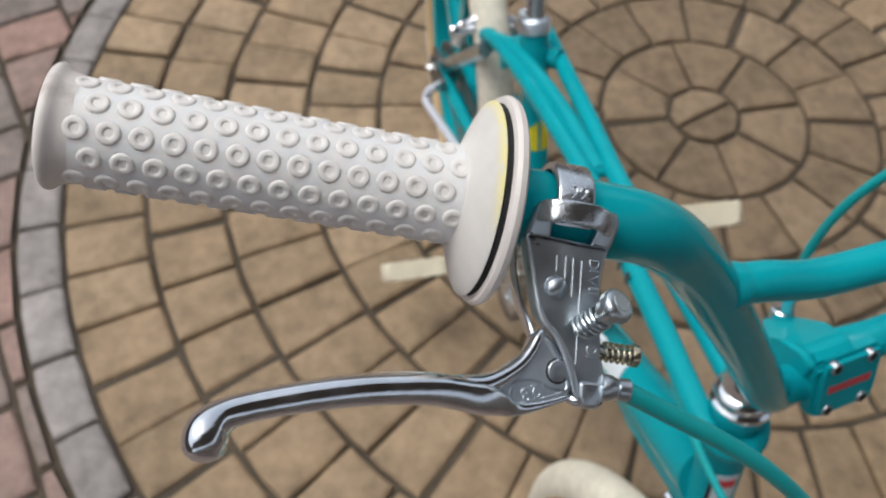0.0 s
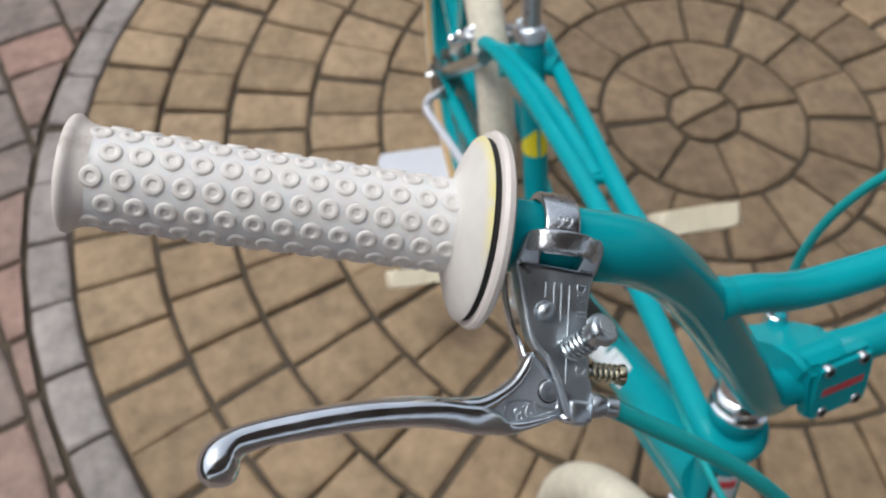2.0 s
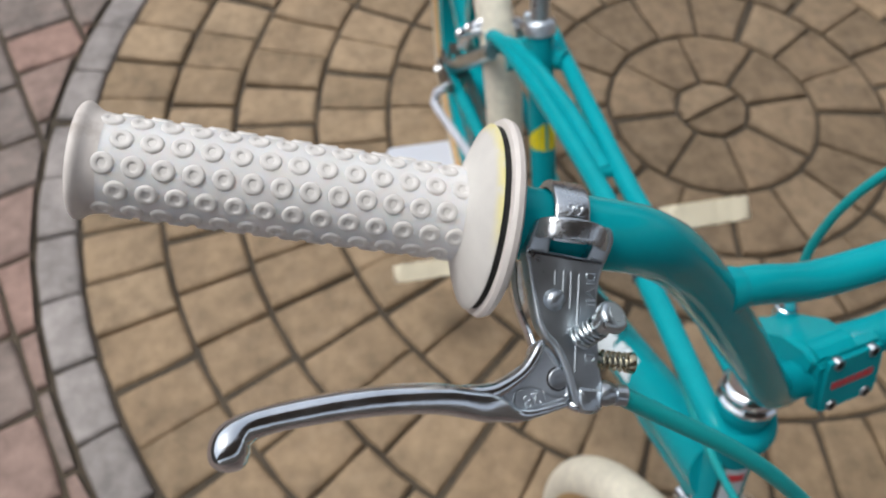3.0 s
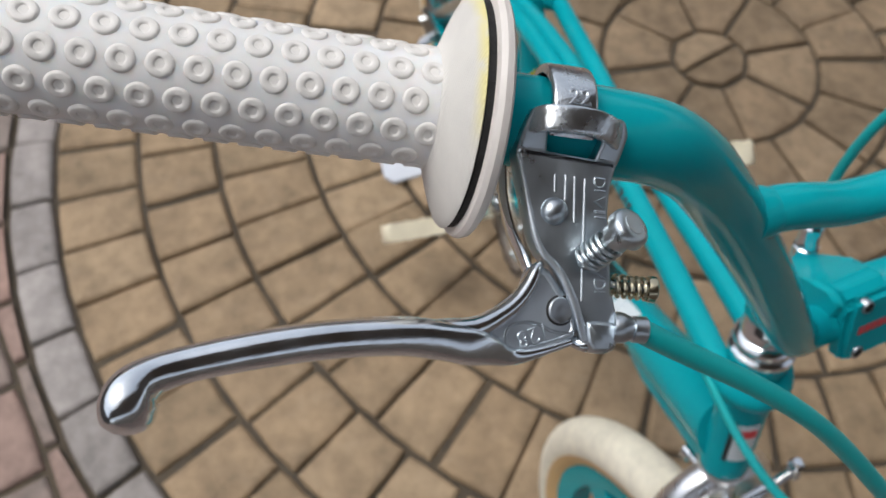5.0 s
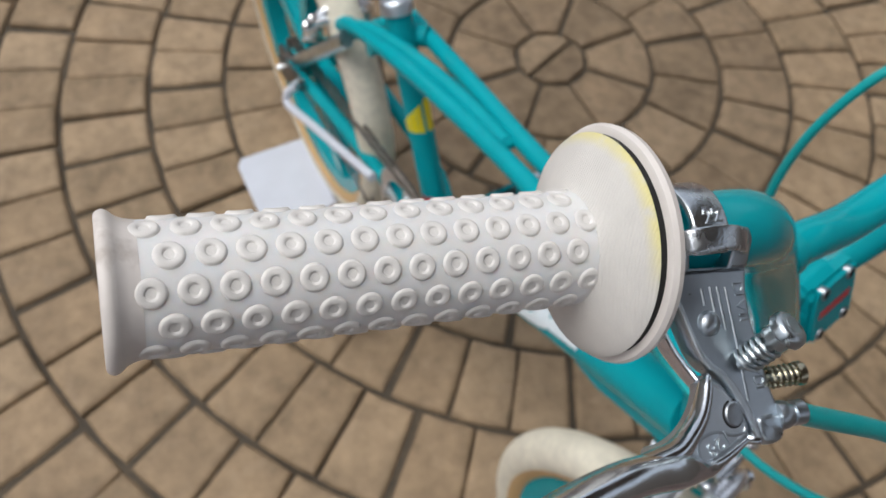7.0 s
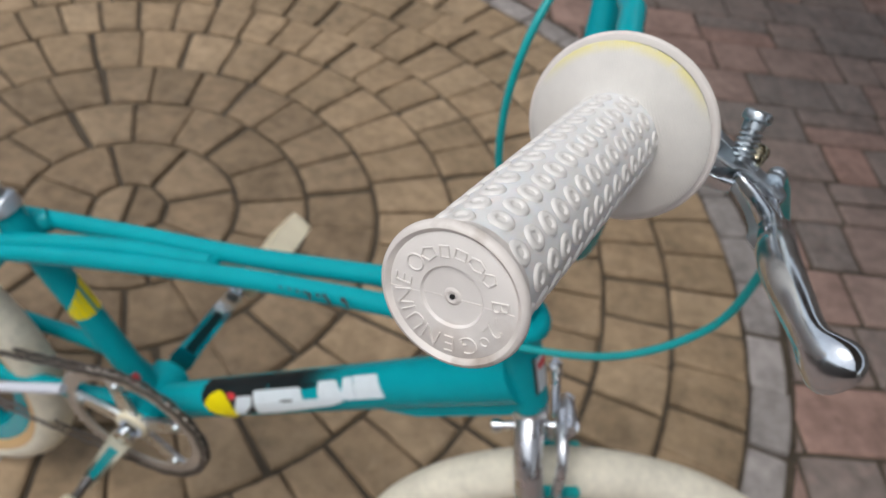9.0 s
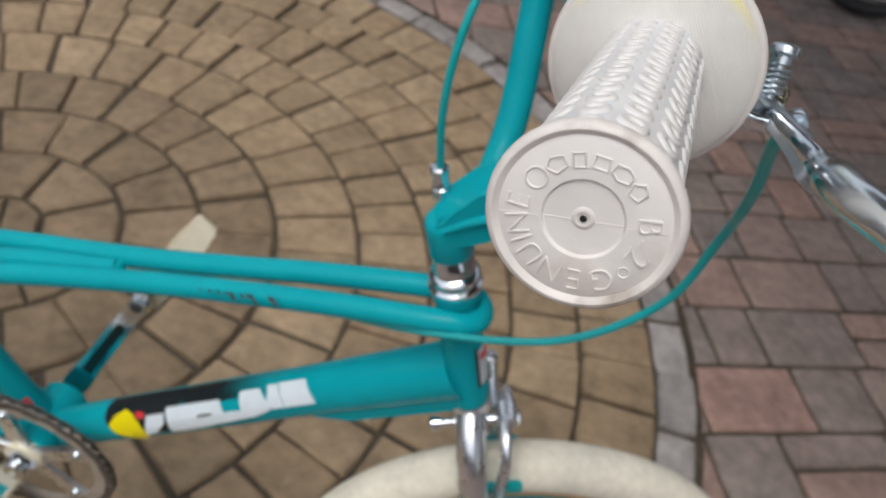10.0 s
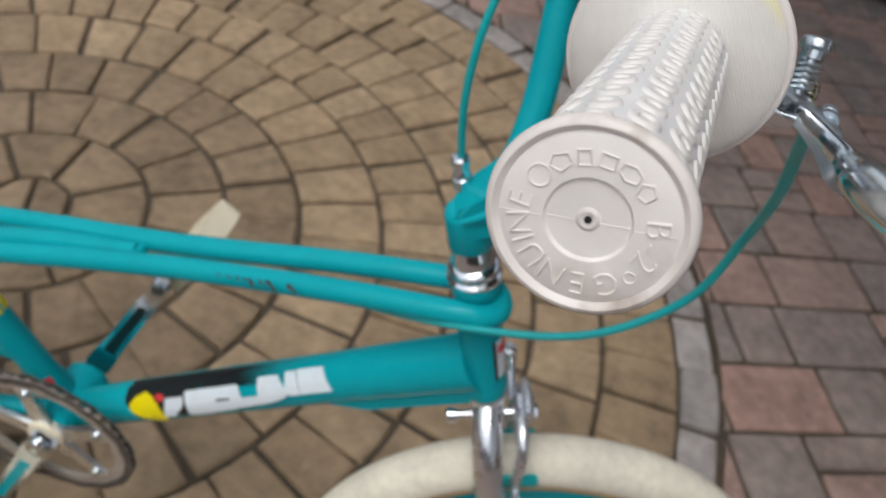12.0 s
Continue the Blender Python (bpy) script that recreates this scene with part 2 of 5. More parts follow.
def lathe(profile, origin, axis, seg=40, bm=None):
    """Profile of (distance along the axis, radius), turned about the axis."""
    bm = bm or bmesh.new()
    axis = Vector(axis).normalized()
    u = axis.orthogonal().normalized()
    v = axis.cross(u)
    rings = []
    for s, r in profile:
        rings.append([bm.verts.new(Vector(origin) + axis * s + r * (math.cos(a) * u + math.sin(a) * v)) for a in (2 * math.pi * k / seg for k in range(seg))])
    for a, b in zip(rings, rings[1:]):
        for k in range(seg):
            bm.faces.new((a[k], a[(k + 1) % seg], b[(k + 1) % seg], b[k]))
    bm.faces.new(rings[0][::-1]), bm.faces.new(rings[-1])
    return bm


def prism(poly, low, high, m, bevel=0.0, bm=None, seg=2):
    """A plate: polygon in the x, y of the frame m, from low to high along its z, with rounded edges."""
    own = bmesh.new()
    a = [own.verts.new((x, y, low)) for x, y in poly]
    b = [own.verts.new((x, y, high)) for x, y in poly]
    own.faces.new(a[::-1]), own.faces.new(b)
    for k in range(len(poly)):
        j = (k + 1) % len(poly)
        own.faces.new((a[k], a[j], b[j], b[k]))
    if bevel:
        bmesh.ops.bevel(own, geom=own.edges[:], offset=bevel, segments=seg, affect="EDGES", clamp_overlap=True)
    bmesh.ops.transform(own, matrix=m, verts=own.verts)
    if bm is None:
        return own
    return merge(bm, own)


def fillet(poly, r):
    """The polygon with each corner rounded by about r."""
    out = []
    n = len(poly)
    for k in range(n):
        a, b, c = Vector(poly[k - 1]), Vector(poly[k]), Vector(poly[(k + 1) % n])
        u, v = a - b, c - b
        p = b + u.normalized() * min(r, 0.45 * u.length)
        q = b + v.normalized() * min(r, 0.45 * v.length)
        out += [p * (1 - w) ** 2 + b * 2 * w * (1 - w) + q * w * w for w in (0.0, 0.25, 0.5, 0.75, 1.0)]
    return out


def casting(poly, r, profile, low, m, tilt=(0.0, 0.0, 0.0)):
    """A cast plate: corners rounded by r, then rings of (inset, height) over the plane h = a + b x + c y."""
    poly = fillet(poly, r)
    n = len(poly)
    area = sum(poly[k - 1].x * poly[k].y - poly[k].x * poly[k - 1].y for k in range(n))
    inward = []
    for k in range(n):
        t = (poly[(k + 1) % n] - poly[k - 1]).normalized()
        inward.append(Vector((-t.y, t.x)) * (1 if area > 0 else -1))
    bm = bmesh.new()
    rows = []
    for inset, z in [(0.0, low)] + list(profile):
        row = []
        for k in range(n):
            p = poly[k] + inward[k] * inset
            lift = tilt[0] + tilt[1] * p.x + tilt[2] * p.y
            row.append(bm.verts.new(m @ Vector((p.x, p.y, z if (inset, z) == (0.0, low) else z + lift))))
        rows.append(row)
    for a, b in zip(rows, rows[1:]):
        for k in range(n):
            bm.faces.new((a[k], a[(k + 1) % n], b[(k + 1) % n], b[k]))
    bm.faces.new(rows[0][::-1]), bm.faces.new(rows[-1])
    return bm


def merge(bm, other):
    lut = {v: bm.verts.new(v.co) for v in other.verts}
    for face in other.faces:
        bm.faces.new([lut[v] for v in face.verts])
    other.free()
    return bm


def box(c, size, m=None, bevel=0.002):
    x, y, z = (0.5 * s for s in size)
    m = (m or Matrix()) @ Matrix.Translation(c)
    return prism([(-x, -y), (x, -y), (x, y), (-x, y)], -z, z, m, bevel)


def mesh_of(name, bm, material, smooth=True):
    bmesh.ops.recalc_face_normals(bm, faces=bm.faces[:])
    me = bpy.data.meshes.new(name)
    bm.to_mesh(me)
    bm.free()
    me.materials.append(material)
    if smooth:
        me.polygons.foreach_set("use_smooth", [True] * len(me.polygons))
        me.set_sharp_from_angle(angle=radians(38))
    return me


def part(name, bm, material, parent, label="", smooth=True):
    ob = new(name, mesh_of(name, bm, material, smooth))
    if parent:
        ob.parent = parent
    return tagged(ob, label)


def thing(name, at, label, category, group="", kind=""):
    ob = new(name)
    ob.location = at
    ob.empty_display_size = 0.05
    return tagged(ob, label, category, group, kind)


def settle(root):
    """Parts were drawn in world places: keep them there under their thing."""
    bpy.context.view_layer.update()
    inv = root.matrix_world.inverted()
    for ob in root.children:
        ob.matrix_parent_inverse = inv


def letters(text, size, m, depth=0.0004, rounded=0.0, thin=0.0):
    """Raised letters of the built-in font, in the x, y of the frame m."""
    cu = bpy.data.curves.new("letters", "FONT")
    cu.body, cu.size, cu.extrude, cu.align_x, cu.align_y = text, size, depth, "CENTER", "CENTER"
    cu.bevel_depth, cu.bevel_resolution, cu.offset = rounded, 2, -rounded * 0.4 - thin
    ob = bpy.data.objects.new("letters", cu)
    me = bpy.data.meshes.new_from_object(ob)
    bm = bmesh.new()
    bm.from_mesh(me)
    bmesh.ops.transform(bm, matrix=m, verts=bm.verts)
    bpy.data.objects.remove(ob), bpy.data.curves.remove(cu), bpy.data.meshes.remove(me)
    return bm


def basis(o, x, y, z):
    m = Matrix((Vector(x), Vector(y), Vector(z))).transposed().to_4x4()
    m.translation = Vector(o)
    return m


# ---- ground ----
CENTRE = Vector((-0.042, 0.485, 0.0))
bm = bmesh.new()
bmesh.ops.create_grid(bm, x_segments=40, y_segments=40, size=150)
for v in bm.verts:
    v.co.z = -0.011
ground = part("ground", bm, SAND, None, smooth=False)
tagged(ground, "dark brown jointing sand under and between the pavers", "ground", kind="structure")

# ---- unseen slab and wall, added to keep the sky off one side of the paving ----
BLOCK_FRAME = basis((0, 0, 0), (0.85, 0.527, 0), (-0.527, 0.85, 0), (0, 0, 1))
UNSEEN_WALL = node_mat("grey_brown_unseen_wall", (0.15, 0.13, 0.115), 0.85, vary=0.12, scale=6, bump=0.3, bump_scale=200)
SLAB_DARK = node_mat("dark_sky_blocker", (0.13, 0.115, 0.10), 0.7, vary=0.2, scale=12)
tagged(part("ceiling", prism([(0.82, -7), (2.60, -7), (2.60, 7), (0.82, 7)], 2.45, 2.65, BLOCK_FRAME, 0.01), SLAB_DARK, None), "dark slab overhead, unseen, added to block the sky", "ceiling", kind="structure")
tagged(part("wall_north", prism([(4.2, -7), (4.4, -7), (4.4, 7), (4.2, 7)], -0.02, 2.45, BLOCK_FRAME, 0.01), UNSEEN_WALL, None), "plain wall, unseen, added to darken one side", "wall", kind="structure")
# unseen plain walls, added to close the space and darken horizon reflections
for name, x0, y0, x1, y1 in (("wall_west", -5.2, -5.0, -5.0, 9.0), ("wall_south", -5.0, -5.2, 5.6, -5.0)):
    tagged(part(name, prism([(x0, y0), (x1, y0), (x1, y1), (x0, y1)], -0.02, 2.4, Matrix(), 0.01), UNSEEN_WALL, None), "plain wall, unseen, added to darken the horizon", "wall", kind="structure")

# ---- bicycle ----
bike = thing("bicycle", (0.46, 0, 0), "teal retro BMX bicycle with cream tyres and white grips", "bicycle")

END = Vector((0.7602, -0.3079, 1.0026))           # outer end of the grip
EB = Vector((-0.1760, -0.9567, 0.2319))        # along the grip, outwards
EL = Vector((-0.1876, -0.9618, 0.1995))        # along the lever, outwards
FH = Vector((0.8738, -0.2562, -0.4134))        # from the bar towards the lever
NH = Vector((0.4487, 0.0968, 0.8884))          # off the lever's face
RIVET = Vector((0.808, -0.188, 0.974))
LEV = basis(RIVET, EL, FH, NH)
HEAD_LOW, HEAD_TOP = Vector((0.7865, 0, 0.551)), Vector((0.7495, 0, 0.670))
AX = (HEAD_TOP - HEAD_LOW).normalized()
FWD = Vector((AX.z, 0, -AX.x))
TURN = Matrix.Translation(HEAD_LOW) @ Matrix.Rotation(radians(12.5), 4, AX) @ Matrix.Translation(-HEAD_LOW)   # steered to the left
STEER_N = Matrix.Rotation(radians(10.3), 3, AX) @ Vector((0, 1, 0))   # normal of the bar's own mirror plane


def mirror(p):
    """The other side of the steered bar."""
    p = Vector(p)
    p = p - 2 * (p - HEAD_LOW).dot(STEER_N) * STEER_N
    return p + Vector((0.12 * (p.z - 0.845) * min(1.0, max(0.0, p.y / 0.03)), 0, 0))   # slightly bent out of true


def steer(bm):
    bmesh.ops.transform(bm, matrix=TURN, verts=bm.verts)
    return bm


RIGHT = [END - EB * 0.006, END - EB * 0.060, END - EB * 0.116, END - EB * 0.142, Vector((0.7845, -0.148, 0.9555)), Vector((0.7800, -0.122, 0.921)), Vector((0.7800, -0.079, 0.850)),
         Vector((0.7805, -0.047, 0.793)), Vector((0.777, -0.030, 0.766)), Vector((0.769, -0.010, 0.750)), TURN @ Vector((0.7665, 0, 0.749))]
line = catmull(RIGHT, 6)
whole = line + [mirror(p) for p in line[-2::-1]]
handlebar = part("handlebar", tube(whole, 0.0110, 24), TEAL, bike, "teal steel BMX handlebar with a welded crossbar")
XB = [Vector((0.7800, -0.111, 0.903)), Vector((0.7785, -0.090, 0.901)), Vector((0.776, -0.060, 0.892)), Vector((0.771, -0.015, 0.893))]
xl = catmull(XB, 5)
part("crossbar", tube(xl + [mirror(p) for p in xl[::-1]], 0.0080, 16), TEAL, handlebar)
for a, b in ((XB[0], XB[1]), (mirror(XB[0]), mirror(XB[1]))):
    part("weld", lathe([(0.006, 0.0098), (0.011, 0.0092), (0.0135, 0.0084), (0.0145, 0.0079)], a, b - a, 18), TEAL, handlebar)

# grip of the drive side
GA = -EB


def on_grip(s):
    return END + GA * s


prof = [(0.0016, 0.0134), (0.002, 0.0135), (0.006, 0.0133), (0.0095, 0.0132), (0.06, 0.0133), (0.1010, 0.0133), (0.104, 0.0142)]
grip_bm = lathe(prof, END, GA, 64)
to_cam = Vector((0.130, 0.015, 0.176))
gu = (to_cam - GA * to_cam.dot(GA)).normalized()
gv = GA.cross(gu)
grip = part("grip", grip_bm, RUBBER_WHITE, bike, "white rubber grip studded with small rings")
stud_bm = bmesh.new()
rings = []
for rr, hh in ((0.0031, -0.0003), (0.0029, 0.0000), (0.00272, 0.00028), (0.0025, 0.00046), (0.0022, 0.00053), (0.0014, 0.00050), (0.0012, 0.00034), (0.0010, 0.0001), (0.0004, 0.00005)):
    ring = []
    for q in range(18):
        w = 2 * math.pi * q / 18
        x, y = rr * math.cos(w), rr * math.sin(w)
        ring.append(stud_bm.verts.new((x, (0.0133 + hh) * math.sin(y / 0.0134), (0.0133 + hh) * math.cos(y / 0.0134))))
    rings.append(ring)
for p, q in zip(rings, rings[1:]):
    for w in range(18):
        stud_bm.faces.new((p[w], p[(w + 1) % 18], q[(w + 1) % 18], q[w]))
stud_bm.faces.new(rings[-1])
STUD = mesh_of("stud", stud_bm, RUBBER_RING)
for row in range(12):
    a = 2 * math.pi * row / 12 + 0.012
    out = math.cos(a) * gu + math.sin(a) * gv
    for k in range(13):
        ob = new("stud", STUD)
        ob.parent = grip
        ob.matrix_basis = basis(on_grip(0.0084 + 0.00737 * (k + 0.5 * (row % 2))), GA, out.cross(GA), out)
part("end_rim", lathe([(0.0018, 0.0120), (0.0011, 0.0133), (0.0004, 0.0138), (0.0, 0.0144), (0.0002, 0.0150), (0.0008, 0.0155), (0.0016, 0.0157), (0.0024, 0.0154), (0.0031, 0.0148), (0.0038, 0.0142), (0.0050, 0.0137), (0.0070, 0.0133)], END, GA, 64), RUBBER_GREY, grip, "soiled rim at the grip's end")
part("end_face", lathe([(0.0011, 0.0002), (0.0011, 0.0062), (0.0005, 0.0066), (0.0005, 0.0128), (0.0009, 0.0134), (0.003, 0.0134)], END, GA, 64), RUBBER_FACE, grip, "flat moulded end of the grip")
u0 = (-0.75 * FH + 0.65 * NH - GA * (-0.75 * FH + 0.65 * NH).dot(GA)).normalized()
FABRIC = flange_fabric(END, GA, math.cos(0.23) * u0 + math.sin(0.23) * GA.cross(u0))
part("flange_cover", lathe([(0.1014, 0.0131), (0.1022, 0.0137), (0.1031, 0.0150), (0.1043, 0.0182), (0.1055, 0.0215), (0.1067, 0.0244), (0.1078, 0.0265), (0.1084, 0.0270), (0.1088, 0.0262)], END, GA, 72), FABRIC, grip, "off-white woven flange cover with a yellowed edge")
# black ring fills the gap between the cover and the rim
part("gap_ring", lathe([(0.1078, 0.0200), (0.1082, 0.0256), (0.1089, 0.0266), (0.1104, 0.0266), (0.1106, 0.020)], END, GA, 72), BLACK, grip, "black ring in the gap between cover and rim")
part("flange_rim", lathe([(0.1104, 0.020), (0.1103, 0.0272), (0.1107, 0.0284), (0.1119, 0.0290), (0.1134, 0.0286), (0.1142, 0.0274), (0.1144, 0.012)], END, GA, 72), RUBBER_RIM, grip, "slightly pinkish moulded rim")
# raised lettering and the moulding on the grip's end, read clockwise with the tops outwards
FACE_UP = (Vector((0, 0, 1)) - EB * EB.z).normalized()
FACE_R = FACE_UP.cross(EB)


def on_face(angle, radius, lift=0.0):
    """Frame on the end face; angle clockwise from the top, as one looks at the face."""
    a = radians(angle)
    out = math.cos(a) * FACE_UP + math.sin(a) * FACE_R
    return basis(END + EB * lift + out * radius, EB.cross(out) * -1, out, EB)


for ch, ang in zip("GENUINE", (142, 166, 190, 212, 228, 243, 264)):
    part("letter", letters(ch, 0.0054, on_face(ang, 0.0101, -0.0005), 0.00028, 0.00004, 0.00014), RUBBER_FACE, grip)
for ch, ang in zip("B-2", (71, 89, 104)):
    part("letter", letters(ch, 0.0054, on_face(ang, 0.0099, -0.0005), 0.00028, 0.00004, 0.00014), RUBBER_FACE, grip)
# the maker's moulded mark: a run of plain outlined shapes
for ang, wide_by, tall, steps in ((-68, 0.0017, 0.0017, 14), (-45, 0.0018, 0.0014, 5), (-24, 0.0013, 0.0016, 4), (-4, 0.0016, 0.0014, 4), (17, 0.0018, 0.0013, 6), (38, 0.0014, 0.0015, 5)):
    mo = on_face(ang, 0.0096, -0.0004)
    part("logo_shape", tube([mo @ Vector((wide_by * math.cos(w), tall * math.sin(w), 0)) for w in (2 * math.pi * (k + 0.5) / steps for k in range(steps))], 0.0002, 6, close=True), RUBBER_FACE, grip)
mo = on_face(122, 0.0105, -0.0004)
part("logo_shape", tube([mo @ Vector((0.0009 * math.cos(w), 0.0009 * math.sin(w), 0)) for w in (2 * math.pi * k / 14 for k in range(14))], 0.00016, 5, close=True), RUBBER_FACE, grip)
# black disc paints the shade inside the hole
part("vent_hole", lathe([(0.0, 0.0006), (0.0003, 0.0005)], END - EB * 0.00095, EB, 12), BLACK, grip)
part("vent_collar", lathe([(0.0, 0.0019), (0.0002, 0.0017), (0.0003, 0.0012), (0.0001, 0.0008)], END - EB * 0.0011, EB, 20), RUBBER_GREY, grip)
part("mould_seam", tube([END - EB * (0.00052 if abs(x) > 0.0065 else 0.0011) + FACE_R * x + FACE_UP * (x * 0.28 - 0.0004) for x in (-0.0128, -0.0066, -0.0064, -0.002, 0.002, 0.0064, 0.0066, 0.0125)], 0.00012, 5), RUBBER_GREY, grip)
copy_left = lathe([(0.0, 0.0132), (0.002, 0.0158), (0.006, 0.0155), (0.009, 0.0138), (0.1005, 0.0138), (0.112, 0.0275), (0.116, 0.030), (0.119, 0.029), (0.1195, 0.012)], mirror(END), mirror(END + GA) - mirror(END), 40)
part("grip", copy_left, RUBBER_WHITE, bike)

# brake lever of the drive side, in its own frame: along the grip, off the bar, off the face
def lv(p, q, h=0.0):
    return LEV @ Vector((p * 0.001, q * 0.001, h * 0.001))


def lvec(p, q, h):
    return (LEV.to_3x3() @ Vector((p, q, h))).normalized()


def mm(pts):
    return [(x * 0.001, y * 0.001) for x, y in pts]


def spring(a, b, radius, wire, turns, parent, material, label=""):
    a, b = Vector(a), Vector(b)
    d = b - a
    u = d.orthogonal().normalized()
    v = d.normalized().cross(u)
    n = int(turns * 14)
    pts = [a + d * (k / n) + radius * (math.cos(k * turns * 2 * math.pi / n) * u + math.sin(k * turns * 2 * math.pi / n) * v) for k in range(n + 1)]
    return part("spring", tube(pts, wire, 7), material, parent, label)


def sweep(rows, seg=18, square=0.8):
    """Bar through rows of (p, q, h, half width, half depth) in the lever's frame."""
    bm = bmesh.new()
    c = catmull([Vector(r[:3]) for r in rows], 4)
    w = catmull([Vector((r[3], r[4], 0)) for r in rows], 4)
    rings = []
    for i, p in enumerate(c):
        d = (c[min(i + 1, len(c) - 1)] - c[max(i - 1, 0)]).normalized()
        side = Vector((0, 0, 1)).cross(d).normalized()
        up = d.cross(side)
        ring = []
        for k in range(seg):
            a = 2 * math.pi * k / seg
            ca, sa = math.cos(a), math.sin(a)
            q = p + side * w[i].x * math.copysign(abs(ca) ** square, ca) + up * w[i].y * math.copysign(abs(sa) ** square, sa)
            ring.append(bm.verts.new(LEV @ (q * 0.001)))
        rings.append(ring)
    for a, b in zip(rings, rings[1:]):
        for k in range(seg):
            bm.faces.new((a[k], a[(k + 1) % seg], b[(k + 1) % seg], b[k]))
    bm.faces.new(rings[0][::-1]), bm.faces.new(rings[-1])
    return bm


plate = mm([(9.4, -12.8), (8.0, -6.9), (6.1, 0.1), (4.3, 6.2), (2.2, 9.9), (-1.2, 12.6), (-4.0, 17.0), (-6.6, 22.7), (-8.6, 28.2), (-10.6, 29.6), (-15.2, 29.4), (-16.6, 27.6), (-16.3, 22.1), (-14.9, 17.4), (-13.8, 10.2), (-12.6, -0.5), (-12.8, -6.7), (-13.9, -11.5), (-13.9, -12.2), (-8.8, -12.7), (2.7, -13.4), (9.3, -13.2)])
ROUND = [(0.0, -0.0011), (0.00012, -0.0006), (0.0004, -0.00022), (0.0008, -0.00003), (0.0011, 0.0)]
lever = part("brake_lever", casting(plate, 0.0016, ROUND, -0.0062, LEV), SATIN, bike, "polished alloy brake lever with a clamp, springs and stamped number")
for lug in ([(9.6, -12.4), (8.6, -17.5), (7.2, -21.8), (4.0, -21.8), (2.9, -17.0), (2.4, -12.4)], [(-8.4, -11.8), (-9.6, -16.5), (-11.0, -21.6), (-14.0, -21.4), (-15.5, -18.4), (-14.3, -11.4)]):
    part("lug", casting(mm(lug), 0.0012, ROUND, -0.0060, LEV, (-0.0052, 0, -0.42)), SATIN, lever)
# rounded edge; its paler metal stands in for the sky's highlight
part("edge_bead", sweep([(8.9, -12.0, -0.7, 0.45, 0.6), (7.4, -6.9, -0.5, 0.55, 0.7), (5.5, 0.1, -0.4, 0.6, 0.7), (3.7, 6.0, -0.3, 0.7, 0.8), (1.6, 9.6, -0.2, 0.8, 0.9), (-1.6, 12.6, 0.0, 0.9, 1.0), (-4.4, 17.0, 0.1, 1.0, 1.0), (-7.0, 22.7, 0.0, 1.0, 1.0), (-8.8, 27.6, -0.4, 0.8, 0.8)], 14), BRUSHED, lever, "rounded edge in paler metal that carries the sky highlight")
part("hook_bar", sweep([(7.0, -19.0, 0.8, 2.6, 1.0), (6.2, -19.0, 2.6, 2.8, 1.1), (4.2, -19.1, 4.8, 3.0, 1.2), (1.0, -19.2, 5.7, 3.05, 1.2), (-3.0, -19.2, 5.9, 3.05, 1.2), (-7.0, -18.9, 5.4, 3.05, 1.2), (-10.4, -18.3, 4.0, 3.0, 1.2), (-12.6, -17.8, 2.0, 2.8, 1.1), (-13.4, -17.6, 0.0, 2.6, 1.0)], 24, 0.42), WORN_ALLOY, lever)
BAR_Q, BAR_H = -21.9, -8.5
bm = bmesh.new()
arc = [radians(-75 + 192 * k / 26) for k in range(27)]
rows = []
for pp, r0 in ((3.2, 11.1), (3.2, 12.7), (2.9, 13.1), (2.3, 13.3), (-6.3, 13.3), (-6.8, 13.1), (-7.1, 12.7), (-7.1, 11.1)):
    rows.append([bm.verts.new(lv(pp, BAR_Q - r0 * math.cos(a), BAR_H + r0 * math.sin(a))) for a in arc])
for a, b in zip(rows, rows[1:] + rows[:1]):
    for k in range(len(arc) - 1):
        bm.faces.new((a[k], a[k + 1], b[k + 1], b[k]))
for k in (0, -1):
    bm.faces.new([r[k] for r in rows])
band = part("clamp_band", bm, WORN_ALLOY, lever, "polished alloy clamp band stamped 22")
num = letters("22", 0.0050, Matrix(), 0.0001, 0.00025)
for v in num.verts:
    a = radians(78) - v.co.y / 0.0133
    rr = 13.3 + v.co.z * 1000
    v.co = lv(-2.8 - v.co.x * 1000, BAR_Q - rr * math.cos(a), BAR_H + rr * math.sin(a))
part("stamped_number", num, WORN_ALLOY, band)
part("rivet", lathe([(-0.001, 0.0031), (0.0, 0.0031), (0.0008, 0.0029), (0.0015, 0.0022), (0.0019, 0.0011), (0.0020, 0.0003)], RIVET, NH, 28), SATIN, lever)
RAMP = (-0.0006 + 0.12 * 0.006, 0.12, 0.0)
LIFT = lambda p: (RAMP[0] + RAMP[1] * p * 0.001) * 1000
TILT_N = lvec(-0.12, 0, 1)
# black ring paints the shade in the gap round the pin
part("pivot_shadow_ring", lathe([(-0.004, 0.0034), (-0.00005, 0.0034), (0.00008, 0.0032)], lv(-3.0, 21.5, LIFT(-3.0) - 0.25), TILT_N, 28), BLACK_RUBBER, lever)
part("pivot_pin", lathe([(-0.004, 0.0029), (0.0003, 0.0029), (0.0006, 0.0026), (0.0005, 0.0020), (0.00035, 0.0012), (0.0005, 0.0003)], lv(-3.0, 21.5, LIFT(-3.0) - 0.20), TILT_N, 28), DULL_STEEL, lever, "dull steel pivot pin")
for p0, p1, q0, q1 in ((0.3, 0.1, -8.3, -4.3), (-2.2, -2.4, -8.4, -2.6), (-4.3, -4.8, -8.2, 2.0), (-6.7, -7.6, -7.9, 19.1)):
    part("rib", tube([lv(p0, q0, -0.25), lv(p1, q1, -0.25)], 0.0005, 10), SATIN, lever)
